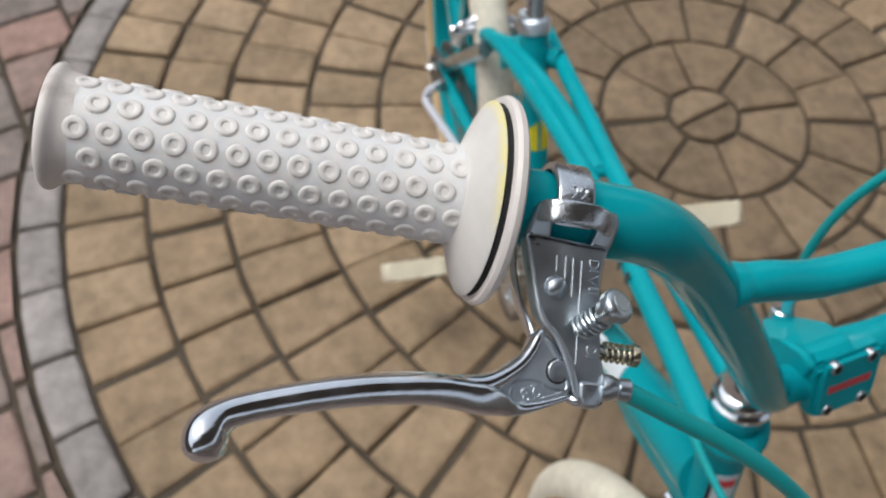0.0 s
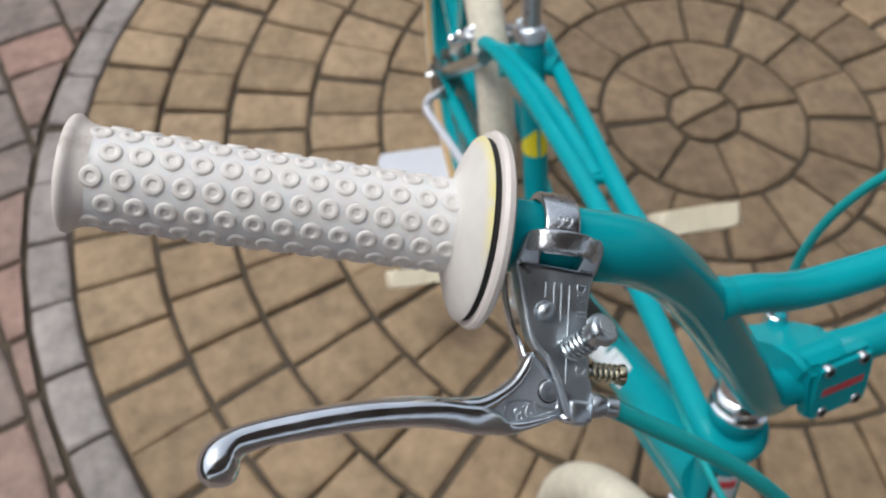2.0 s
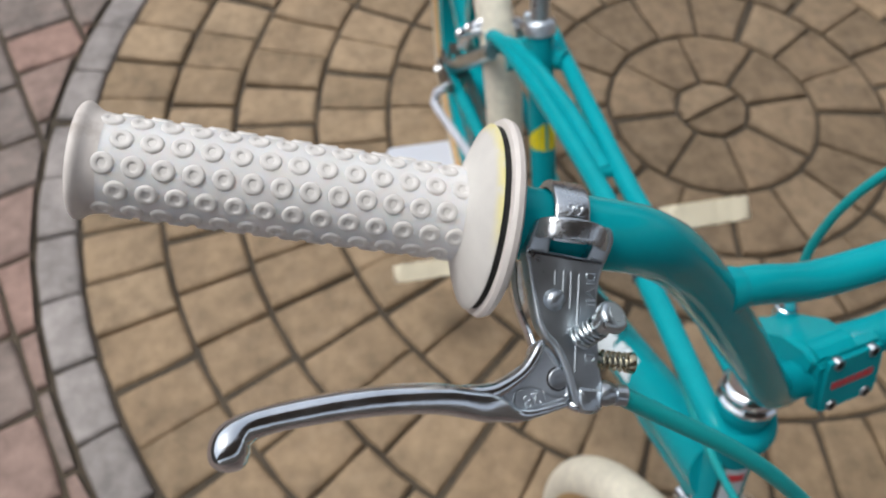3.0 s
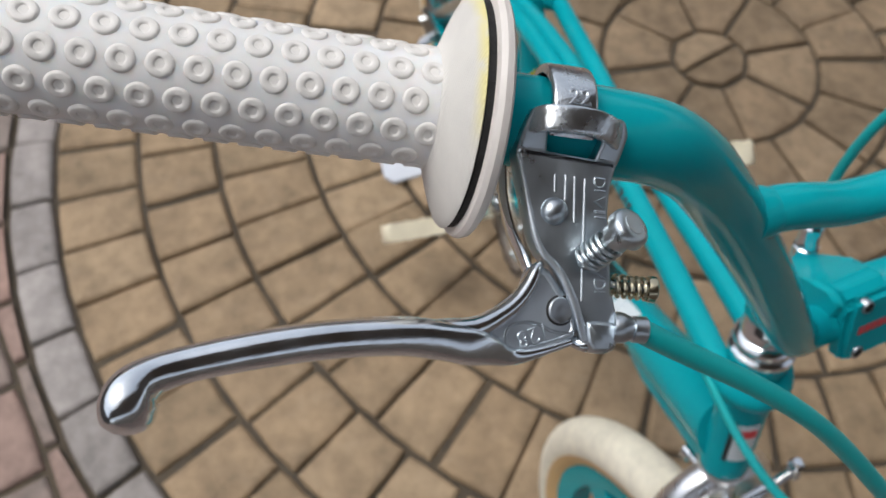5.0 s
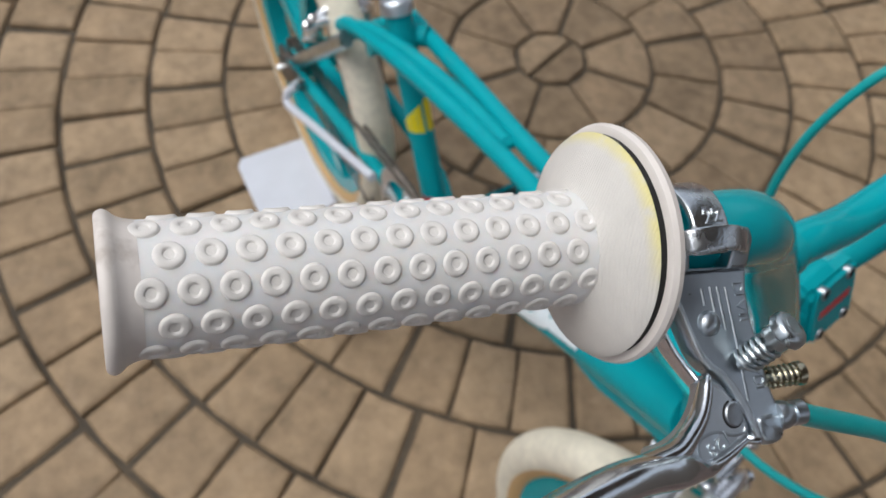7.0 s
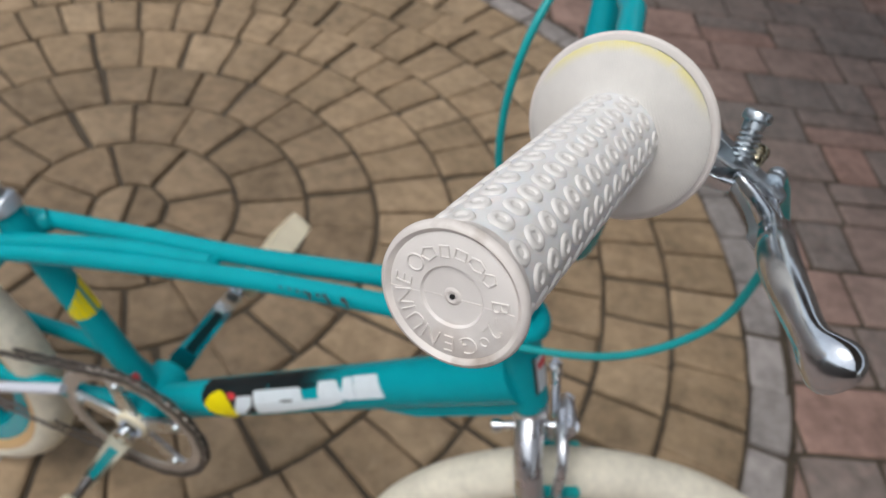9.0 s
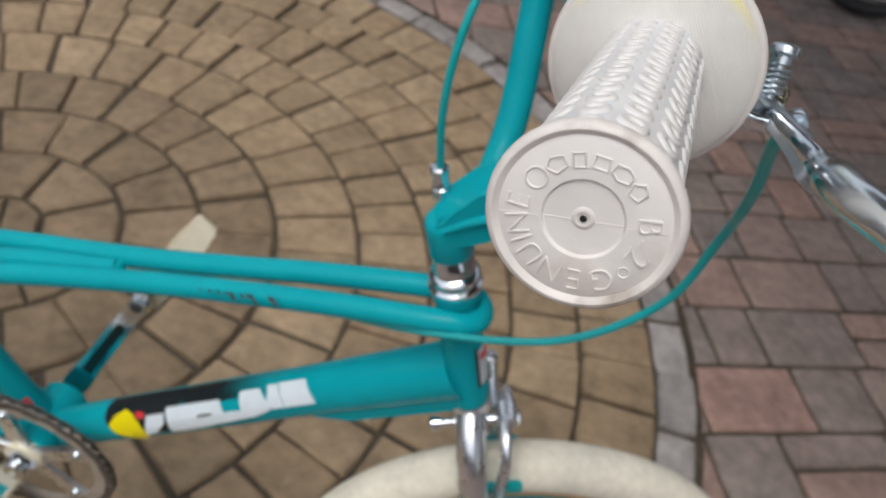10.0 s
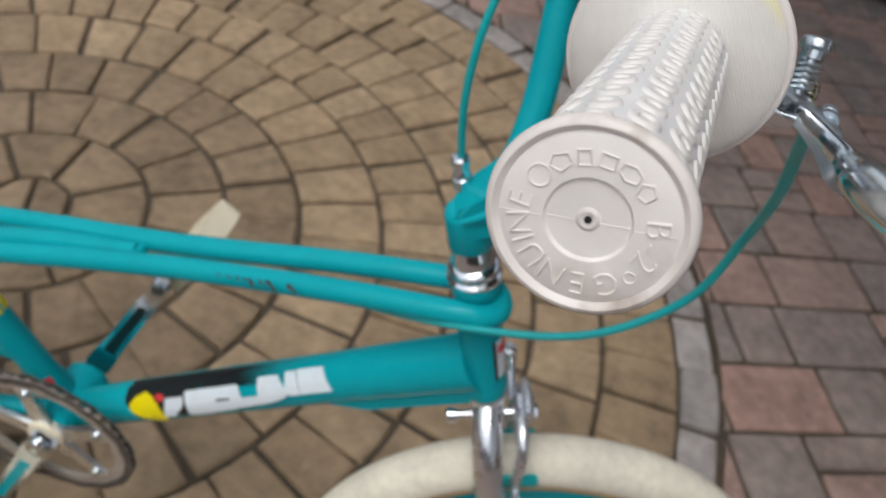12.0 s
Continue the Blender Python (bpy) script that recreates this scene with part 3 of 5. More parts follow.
for k, (q0, q1) in enumerate(((-8.4, -6.2), (-5.6, -4.9), (-4.3, -1.8), (-1.0, -0.4), (0.4, 2.4), (11.6, 13.6), (14.2, 16.2), (16.8, 18.6))):
    x0, x1 = -8.9 - 0.062 * (q0 + 8), -11.4 - 0.062 * (q0 + 8)
    mid_q, far_q = (q0 + q1) / 2, q1 - 0.2
    stroke = ([(x0, q0), (x1, q0), (x1, mid_q), (x1 + 0.6, far_q), (x0 - 0.6, far_q), (x0, mid_q), (x0, q0)], [(x0, q0), (x1, q0)], [(x1, q0), (x0, mid_q), (x1, q1)])[k % 3]
    part("logo_shape", tube([lv(*p, 0.02) for p in stroke], 0.00026, 6), SATIN, lever)
part("screw", tube([lv(-7.6, 10.6, -1.0), lv(-12.0, 4.8, 9.0)], 0.0019, 12), STEEL, lever)
spring(lv(-7.8, 10.2, 0.2), lv(-11.0, 6.1, 7.4), 0.0031, 0.00055, 5.5, lever, STEEL)
sd = (lv(-12.4, 4.2, 10.1) - lv(-7.6, 10.6, -1.0)).normalized()
part("screw_head", lathe([(-0.0034, 0.0020), (-0.0033, 0.0033), (-0.0010, 0.0034), (-0.0006, 0.0042), (-0.0002, 0.0046), (0.0012, 0.0046), (0.0020, 0.0044), (0.0025, 0.0039), (0.0027, 0.0033), (0.00265, 0.0024), (0.0028, 0.0022), (0.0027, 0.0004)], lv(-12.4, 4.2, 10.1), sd, 28), STEEL, lever)
part("spring_pin", tube([lv(-14.0, 15.0, -1.5), lv(-24.0, 15.2, 0.0)], 0.0011, 10), STEEL, lever)
spring(lv(-14.5, 15.0, -1.4), lv(-22.8, 15.2, -0.2), 0.0023, 0.00055, 5.5, lever, BRASS, "brass-plated coil spring")
part("spring_cap", lathe([(-0.0006, 0.0028), (0.0002, 0.0030), (0.0012, 0.0030), (0.0016, 0.0024), (0.0016, 0.0004)], lv(-23.2, 15.2, -0.1), lvec(-1, 0.02, 0.13), 20), BRASS, lever)
part("barrel_adjuster", lathe([(0.0, 0.0034), (0.0010, 0.0036), (0.0026, 0.0034), (0.0042, 0.0027), (0.0045, 0.0026), (0.0047, 0.0030), (0.0076, 0.0030), (0.0080, 0.0024)], lv(-15.4, 24.2, -1.2), lvec(-1, 0.02, 0.10), 24), SATIN, lever)
part("anchor_block", casting(mm([(-8.2, 22.8), (-8.6, 27.2), (-9.8, 29.6), (-11.4, 30.4), (-14.6, 30.2), (-16.2, 29.0), (-16.8, 26.4), (-16.5, 22.8)]), 0.0020, [(0.0, -0.0024), (0.0002, -0.0013), (0.0006, -0.0005), (0.0011, -0.0001), (0.0014, 0.0)], -0.0062, LEV, (0.0008, 0, 0)), SATIN, lever)
part("cable_nipple", lathe([(-0.0026, 0.0004), (-0.0022, 0.0011), (-0.0012, 0.0015), (0.0012, 0.0015), (0.0020, 0.0011), (0.0022, 0.0004)], lv(-8.8, 28.4, -2.4), lvec(-0.7, 0.2, 0.5), 16), CHROME, lever)
blade = part("lever_blade", sweep([(-6.0, 28.2, -1.2, 0.8, 0.9), (2.0, 31.0, -0.4, 1.2, 1.4), (8.0, 32.2, 0.2, 2.0, 2.4), (13.0, 31.0, 1.2, 3.5, 4.0), (17.5, 30.3, 2.0, 4.35, 5.0), (23.5, 29.8, 3.0, 4.2, 5.4), (32, 29.5, 5.0, 4.05, 5.6), (43, 30.6, 7.2, 3.9, 5.6),
                              (53, 32.3, 9.6, 3.8, 5.3), (63, 34.6, 12.0, 3.6, 4.8), (71.5, 37.0, 14.0, 3.4, 4.3), (76.6, 39.0, 15.3, 3.6, 4.6), (79.4, 41.2, 16.2, 4.3, 6.0), (80.5, 43.4, 16.7, 4.9, 7.0), (80.6, 45.6, 16.8, 4.9, 7.0), (80.2, 47.6, 16.8, 4.2, 5.8), (80.0, 49.0, 16.8, 2.8, 3.8), (79.9, 49.7, 16.8, 0.8, 1.1)], 28), BLADE_ALLOY, lever, "polished alloy lever blade with a ball end")
root = mm([(2.6, 11.6), (-0.6, 12.8), (-3.2, 16.2), (-7.0, 20.5), (-8.6, 26.6), (-3.4, 29.8), (4.8, 33.0), (10.7, 34.4), (16.5, 34.2), (21.5, 32.6), (21.5, 25.2), (17.0, 25.4), (12.2, 23.6), (8.3, 20.4), (5.6, 16.6), (5.0, 13.2)])
WRAP = [(0.0, -0.0034), (0.0001, -0.0022), (0.0004, -0.0012), (0.0009, -0.0004), (0.0014, -0.0001), (0.0018, 0.0), (0.0021, -0.00012), (0.0023, -0.00035)]
root = part("blade_root", casting(root, 0.003, WRAP, -0.0042, LEV, RAMP), BRUSHED, blade)
panel = mm([(9.7, 28.6), (9.5, 26.6), (8.8, 25.5), (7.4, 24.7), (4.2, 24.1), (1.2, 24.6), (-1.6, 26.0), (-6.4, 26.0), (-6.6, 26.9), (-1.9, 28.5), (4.1, 30.6), (7.0, 31.2), (8.5, 30.7), (9.4, 29.8)])
part("number_panel", casting(panel, 0.0022, [(0.0, -0.0001), (0.0003, 0.0), (0.0006, -0.0001), (0.0009, -0.0005)], -0.0022, LEV, RAMP), SATIN, root)
X128 = lvec(1, 0.41, 0.12)
Y128 = TILT_N.cross(X128)
part("stamped_number", letters("128", 0.0052, basis(lv(2.9, 27.2, LIFT(2.9) - 0.10), X128, Y128, TILT_N), 0.00008, 0.00012, 0.00008), BRUSHED, root)
part("blade_ridge", sweep([(1.6, 11.6, -1.6, 0.6, 0.8), (3.0, 12.8, -0.8, 1.3, 1.8), (4.4, 16.2, -0.4, 1.7, 2.2), (7.2, 20.4, 0.2, 1.9, 2.6), (11.5, 24.0, 1.0, 2.1, 3.0), (16.5, 26.8, 1.9, 2.5, 3.6), (23.0, 27.8, 2.6, 2.6, 4.0), (32.0, 28.6, 3.6, 2.0, 3.6)]), BLADE_ALLOY, blade)
part("return_plate", sweep([(10.4, -10, -8, 0.7, 3.0), (9.6, -3, -8, 0.7, 3.0), (7.6, 4, -7.4, 0.8, 3.0), (5.2, 9.5, -6, 0.9, 2.8), (3.8, 13.5, -3.8, 1.0, 2.4)]), CHROME, lever)

# stem on the steering axis
SIDE = TURN @ basis((0, 0, 0), (1, 0, 0), (0, 0, 1), (0, -1, 0))
stem = part("stem", prism([(0.734, 0.712), (0.748, 0.716), (0.756, 0.729), (0.764, 0.731), (0.775, 0.733), (0.770, 0.772), (0.757, 0.774), (0.744, 0.761), (0.730, 0.743), (0.720, 0.732)], -0.0165, 0.0165, SIDE, 0.004, seg=3), TEAL, bike, "teal cast stem with a four-bolt face")
R3 = TURN.to_3x3()
FN, FU, FY = R3 @ Vector((0.900, 0, 0.436)), R3 @ Vector((-0.436, 0, 0.900)), R3 @ Vector((0, 1, 0))
FC = TURN @ Vector((0.7785, 0.0105, 0.7555))
part("face_plate", prism([(-0.0205, -0.0205), (0.0205, -0.0205), (0.0225, -0.011), (0.0225, 0.011), (0.0205, 0.0205), (-0.0205, 0.0205), (-0.0225, 0.011), (-0.0225, -0.011)], -0.012, 0.0, basis(FC, FY, FU, FN), 0.003), TEAL, stem)
for sx in (-1, 1):
    for sz in (-1, 1):
        b = FC + FY * (sx * 0.0122) + FU * (sz * 0.0150)
        bolt = part("bolt", lathe([(-0.004, 0.0036), (0.0006, 0.0036), (0.0010, 0.0033), (0.0010, 0.0026), (-0.0004, 0.0024), (-0.0004, 0.0003)], b, FN, 18), DULL_STEEL, stem, "dull steel socket bolt")
        # solid black plug stands in for the dark inside of the socket
        part("socket", lathe([(0.0002, 0.0029), (0.0012, 0.0028), (0.0012, 0.0003)], b, FN, 6), BLACK, bolt)
for k in range(7):
    part("logo_shape", prism([(-0.0019, -0.0024), (0.0016, -0.0024), (0.0020, 0.0024), (-0.0015, 0.0024)], -0.0003, 0.0003, basis(FC + FY * ((k - 3) * 0.0043), FY, FU, FN)), DECAL_RED, stem, "red printed mark")
for y in (-0.0168, 0.0168):
    part("rib", tube([SIDE @ Vector((0.727, 0.729, -y)), SIDE @ Vector((0.742, 0.739, -y)), SIDE @ Vector((0.762, 0.749, -y))], [0.0022, 0.0034, 0.0036], 12), TEAL, stem)
STEM_TOP = HEAD_TOP + AX * 0.062
part("stem_collar", lathe([(-0.031, 0.0150), (-0.029, 0.0162), (-0.004, 0.0166), (-0.001, 0.0158), (0.001, 0.0135)], STEM_TOP, AX, 28), TEAL, stem)
POTTS = Vector((0.7225, 0.010, 0.741))
part("hollow_bolt", lathe([(-0.004, 0.0068), (0.004, 0.0068), (0.0045, 0.0060), (0.006, 0.0062), (0.007, 0.0056), (0.014, 0.0056), (0.0145, 0.0064), (0.019, 0.0064), (0.0205, 0.0050), (0.0208, 0.0030)], POTTS, AX, 24), CHROME, stem, "chrome bolt with the cable through it")
part("headset_cup", lathe([(-0.002, 0.0185), (0.001, 0.0198), (0.004, 0.0200), (0.006, 0.0178), (0.0075, 0.0178), (0.009, 0.0188), (0.013, 0.0188), (0.015, 0.0172), (0.0162, 0.0148), (0.0175, 0.0160), (0.022, 0.0158), (0.025, 0.0148), (0.030, 0.0130)], HEAD_TOP, AX, 36), CHROME, bike, "chrome headset")
part("crown_race", lathe([(-0.013, 0.0130), (-0.012, 0.0155), (-0.009, 0.0166), (-0.002, 0.0170), (0.0, 0.0160)], HEAD_LOW, AX, 36), FORK_CHROME, bike)


# frame tubes
def patch(o, axis, r, s0, s1, a0, a1, ref, n=10, slant=0.0):
    """A thin decal on a round tube: from s0 to s1 along it, from a0 to a1 degrees about it from ref."""
    axis = Vector(axis).normalized()
    u = (Vector(ref) - axis * Vector(ref).dot(axis)).normalized()
    v = axis.cross(u)
    bm = bmesh.new()
    rows = []
    for s in (s0, s1):
        for rr in (r - 0.0006, r + 0.0005):
            rows.append([bm.verts.new(Vector(o) + axis * (s + slant * k / n) + rr * (math.cos(a) * u + math.sin(a) * v)) for k, a in ((k, radians(a0 + (a1 - a0) * k / n)) for k in range(n + 1))])
    lo0, hi0, lo1, hi1 = rows
    for a, b in ((hi0, hi1), (hi1, lo1), (lo1, lo0), (lo0, hi0)):
        for k in range(n):
            bm.faces.new((a[k], a[k + 1], b[k + 1], b[k]))
    for k in (0, -1):
        bm.faces.new((hi0[k], hi1[k], lo1[k], lo0[k]))
    return bm


def shaped_patch(o, axis, r, columns, ref):
    """A thin decal on a round tube with a shaped outline: columns of (degrees, from, to)."""
    axis = Vector(axis).normalized()
    u = (Vector(ref) - axis * Vector(ref).dot(axis)).normalized()
    v = axis.cross(u)
    bm = bmesh.new()
    cols = []
    for deg, s0, s1 in columns:
        d = math.cos(radians(deg)) * u + math.sin(radians(deg)) * v
        cols.append([bm.verts.new(Vector(o) + axis * sv + d * rr) for sv, rr in ((s0, r - 0.0008), (s0, r + 0.0005), (s1, r + 0.0005), (s1, r - 0.0008))])
    for a, b in zip(cols, cols[1:]):
        for k in range(4):
            bm.faces.new((a[k], a[(k + 1) % 4], b[(k + 1) % 4], b[k]))
    bm.faces.new(cols[0]), bm.faces.new(cols[-1])
    return bm


head = part("head_tube", lathe([(-0.001, 0.0166), (0.003, 0.0176), (0.010, 0.0176), (0.013, 0.0168), (0.112, 0.0168), (0.114, 0.0184), (0.121, 0.0186), (0.126, 0.0175)], HEAD_LOW, AX, 36), TEAL, bike)
part("head_decal", patch(HEAD_LOW, AX, 0.0168, 0.024, 0.068, -46, -36, FWD, 14), DECAL_BLACK, head, "black decal with a white panel")
part("head_panel", patch(HEAD_LOW, AX, 0.0168, 0.026, 0.066, -35, 18, FWD, 12), DECAL_WHITE, head)
part("head_mark", patch(HEAD_LOW, AX, 0.0177, 0.054, 0.061, -30, 10, FWD, 6), DECAL_RED, head)
BB = Vector((0.386, 0, 0.300))
FRONT, REAR = Vector((0.900, 0, 0.245)), Vector((0.0154, -0.0216, 0.255))
SEAT_TOP, LUG = Vector((0.266, -0.006, 0.545)), Vector((0.264, -0.004, 0.530))
SEAT_AX = (SEAT_TOP - BB).normalized()
TY = -0.006
LOOP = [(0.262, 0.0275, 0.512), (0.39, 0.0190, 0.553), (0.52, 0.0130, 0.590), (0.65, 0.0150, 0.627), (0.735, 0.0170, 0.647)]
tail = [(0.186, 0.0360, 0.474), (0.205, 0.0340, 0.489)]
path = [Vector((x, y + TY * 0.5, z)) for x, y, z in catmull(tail + LOOP, 6)]
nose = [Vector((0.755 + 0.0190 * math.sin(a), TY * 0.5 + 0.0172 * math.cos(a), 0.652 - 0.002 * math.sin(a))) for a in (math.pi * k / 14 for k in range(15))]
back = [Vector((p.x, TY - p.y, p.z)) for p in path[::-1]]
loop = part("twin_top_tube", tube(path + nose + back, 0.0093, 16), TEAL, bike, "teal twin top tube looped round the head tube")
part("bridge", tube([(0.487, 0.010, 0.579), (0.487, -0.016, 0.579)], 0.0060, 14), TEAL, loop)
part("side_brace", tube(catmull([(0.487, -0.003, 0.579), (0.41, -0.0065, 0.563), (0.33, -0.014, 0.541), (0.252, -0.026, 0.516), (0.205, -0.036, 0.487)], 5), 0.0085, 12), TEAL, loop)
mark = (Vector((0.52, 0.026, 0.590)) - Vector((0.65, 0.025, 0.624))).normalized()
for k, (at_s, low, high, lean) in enumerate(((0.008, -16, 20, 0.006), (0.013, -2, 20, 0.003), (0.024, -20, 22, 0.007), (0.030, 4, 20, 0.003), (0.035, 0, 20, 0.003), (0.042, -12, 20, 0.004), (0.048, 6, 20, 0.002), (0.054, 4, 20, 0.003), (0.062, 8, 20, 0.002), (0.070, 10, 20, 0.002))):
    part("script_mark", patch((0.640, -0.0245, 0.6225), mark, 0.0100, at_s, at_s + 0.0026, low, high, (0, -0.6, 1), 5, lean), DECAL_BLACK, loop)
seat = part("seat_tube", tube([BB, SEAT_TOP + SEAT_AX * 0.004], 0.0150, 24), TEAL, bike)
part("yellow_chevron", shaped_patch(BB, SEAT_AX, 0.0150, [(-72, 0.144, 0.146), (-45, 0.142, 0.152), (-15, 0.140, 0.159), (15, 0.139, 0.166), (45, 0.138, 0.172), (80, 0.138, 0.178), (110, 0.138, 0.181)], (0.5, -0.9, 0.3)), DECAL_YELLOW, seat, "yellow pointed decal")
part("red_mark", patch(BB, SEAT_AX, 0.0150, 0.040, 0.051, -35, 30, (0.5, -0.9, 0.3), 6), DECAL_RED, seat)
part("seat_lug", tube([LUG + Vector((0.002, 0.001, -0.014)), LUG + Vector((0.024, 0.024, -0.006))], 0.012, 16), TEAL, seat)
part("seat_lug", tube([LUG + Vector((0.0, 0.03, -0.024)), LUG + Vector((0.0, -0.036, -0.024))], 0.009, 14), TEAL, seat)
clamp = part("seat_clamp", lathe([(0.0, 0.0160), (0.001, 0.0178), (0.013, 0.0178), (0.0155, 0.0160), (0.017, 0.011)], SEAT_TOP + SEAT_AX * 0.002, SEAT_AX, 28), BRUSHED, bike, "satin alloy seat clamp")
part("clamp_bolt", tube([SEAT_TOP + Vector((-0.028, -0.012, 0.006)), SEAT_TOP + Vector((-0.028, 0.016, 0.006))], 0.0045, 12), CHROME, clamp)
part("clamp_ear", box((0, 0, 0), (0.016, 0.014, 0.013), basis(SEAT_TOP + Vector((-0.022, 0.0, 0.008)), (1, 0, 0), (0, 1, 0), (0, 0, 1)), 0.003), CHROME, clamp)
part("seat_post", tube([SEAT_TOP, SEAT_TOP + Vector((-0.118, 0.002, 0.245))], 0.0108, 20), STEEL, bike, "grey steel seat post")
DT0, DT1 = BB + Vector((0.012, 0, -0.004)), Vector((0.772, 0, 0.580))
DAX = (DT1 - DT0).normalized()
down = part("down_tube", tube([DT0, DT0.lerp(DT1, 0.25), DT0.lerp(DT1, 0.7), DT1], [0.0200, 0.0205, 0.0215, 0.0235], 28, 1.08), TEAL, bike, "teal down tube with yellow, black and white decals")
part("gusset", prism([(0.648, 0.467), (0.700, 0.483), (0.783, 0.542), (0.788, 0.568), (0.770, 0.581), (0.690, 0.520)], -0.0165, 0.0165, basis((0, 0, 0), (1, 0, 0), (0, 0, 1), (0, -1, 0)), 0.006, seg=3), TEAL, down)
DREF = (0, -0.85, 0.55)
part("decal_ground", shaped_patch(DT0, DAX, 0.0229, [(-76, 0.098, 0.198), (-50, 0.095, 0.196), (-30, 0.094, 0.192), (-14, 0.095, 0.186), (10, 0.100, 0.172), (34, 0.106, 0.168)], DREF), DECAL_BLACK, down, "black decal ground")
du = (Vector(DREF) - DAX * Vector(DREF).dot(DAX)).normalized()
dv = DAX.cross(du)
dots = bmesh.new()
for k in range(58):
    s1 = 0.197 + 0.0022 * k
    size = 0.00175 * (1 - k / 62)
    for j in range(9):
        a = radians(-76 + 6.0 * j + (3.1 if k % 2 else 0))
        out = math.cos(a) * du + math.sin(a) * dv
        lathe([(-0.0006, size), (0.0004, size), (0.0004, size * 0.2)], DT0 + DAX * s1 + out * 0.0229, out, 6, dots)
tagged(part("halftone_dots", dots, DECAL_BLACK, down, "black dots fading along the tube", smooth=False), kind="stuff")
part("yellow_shield", shaped_patch(DT0, DAX, 0.0234, [(-37, 0.1205, 0.1235), (-26, 0.108, 0.131), (-12, 0.101, 0.135), (0, 0.0985, 0.1375), (15, 0.103, 0.139), (30, 0.112, 0.1405), (42, 0.122, 0.139), (48, 0.128, 0.136)], DREF), DECAL_YELLOW, down, "yellow half-moon decal")
part("red_mark", shaped_patch(DT0, DAX, 0.0235, [(-28, 0.137, 0.143), (-22, 0.134, 0.147), (-14, 0.137, 0.147), (-10, 0.139, 0.144)], DREF), DECAL_RED, down)
# the maker's mark: plain slanted white shapes
for columns in ([(-16, 0.1494, 0.172), (10, 0.144, 0.168), (20, 0.1415, 0.160), (33, 0.139, 0.159)],
                [(-28, 0.1755, 0.240), (-12, 0.1745, 0.241), (3, 0.1735, 0.2425)],
                [(3, 0.1735, 0.298), (14, 0.173, 0.290), (22, 0.1725, 0.275), (35, 0.172, 0.200)],
                [(-38, 0.264, 0.286), (-20, 0.2635, 0.290), (-8, 0.263, 0.2935), (3, 0.2628, 0.298)],
                [(-42, 0.2950, 0.3060), (-20, 0.2945, 0.3075), (-8, 0.2938, 0.308), (10, 0.2965, 0.309)],
                [(-44, 0.3072, 0.3352), (-20, 0.3087, 0.338), (-8, 0.3092, 0.340), (10, 0.3102, 0.342)]):
    part("logo_shape", shaped_patch(DT0, DAX, 0.0235, columns, DREF), DECAL_WHITE, down, "pale blue-white decal shape")
part("slit", patch(DT0, DAX, 0.0239, 0.2126, 0.2289, -1, 4, DREF, 3, -0.001), DECAL_BLACK, down)
part("slit", patch(DT0, DAX, 0.0239, 0.157, 0.163, 22, 30, DREF, 3, -0.001), DECAL_BLACK, down)
part("bottom_bracket_shell", lathe([(-0.036, 0.0215), (-0.034, 0.0235), (0.034, 0.0235), (0.036, 0.0215)], BB, (0, 1, 0), 28), TEAL, bike)
for sgn in (-1, 1):
    part("chain_stay", tube(catmull([BB + Vector((-0.012, sgn * 0.018, 0.006)), BB + Vector((-0.08, sgn * 0.032, 0.004)), Vector((0.15, sgn * 0.040 - 0.010, 0.292)), REAR + Vector((0.004, sgn * 0.042, 0.006))], 5), 0.0095, 14), TEAL, bike)
    part("seat_stay", tube([(0.212, -0.008 + sgn * 0.037, 0.476), REAR + Vector((0.004, sgn * 0.034, 0.004))], 0.0085, 14, 1.25), STEEL, bike, "bare grey steel seat stay")
    part("dropout", prism([(-0.04, 0.238), (0.02, 0.236), (0.03, 0.262), (-0.005, 0.272), (-0.035, 0.262)], -0.003, 0.003, basis((REAR.x, REAR.y + sgn * 0.040, 0.004), (1, 0, 0), (0, 0, 1), (0, -1, 0)), 0.001), DARK_STEEL, bike)


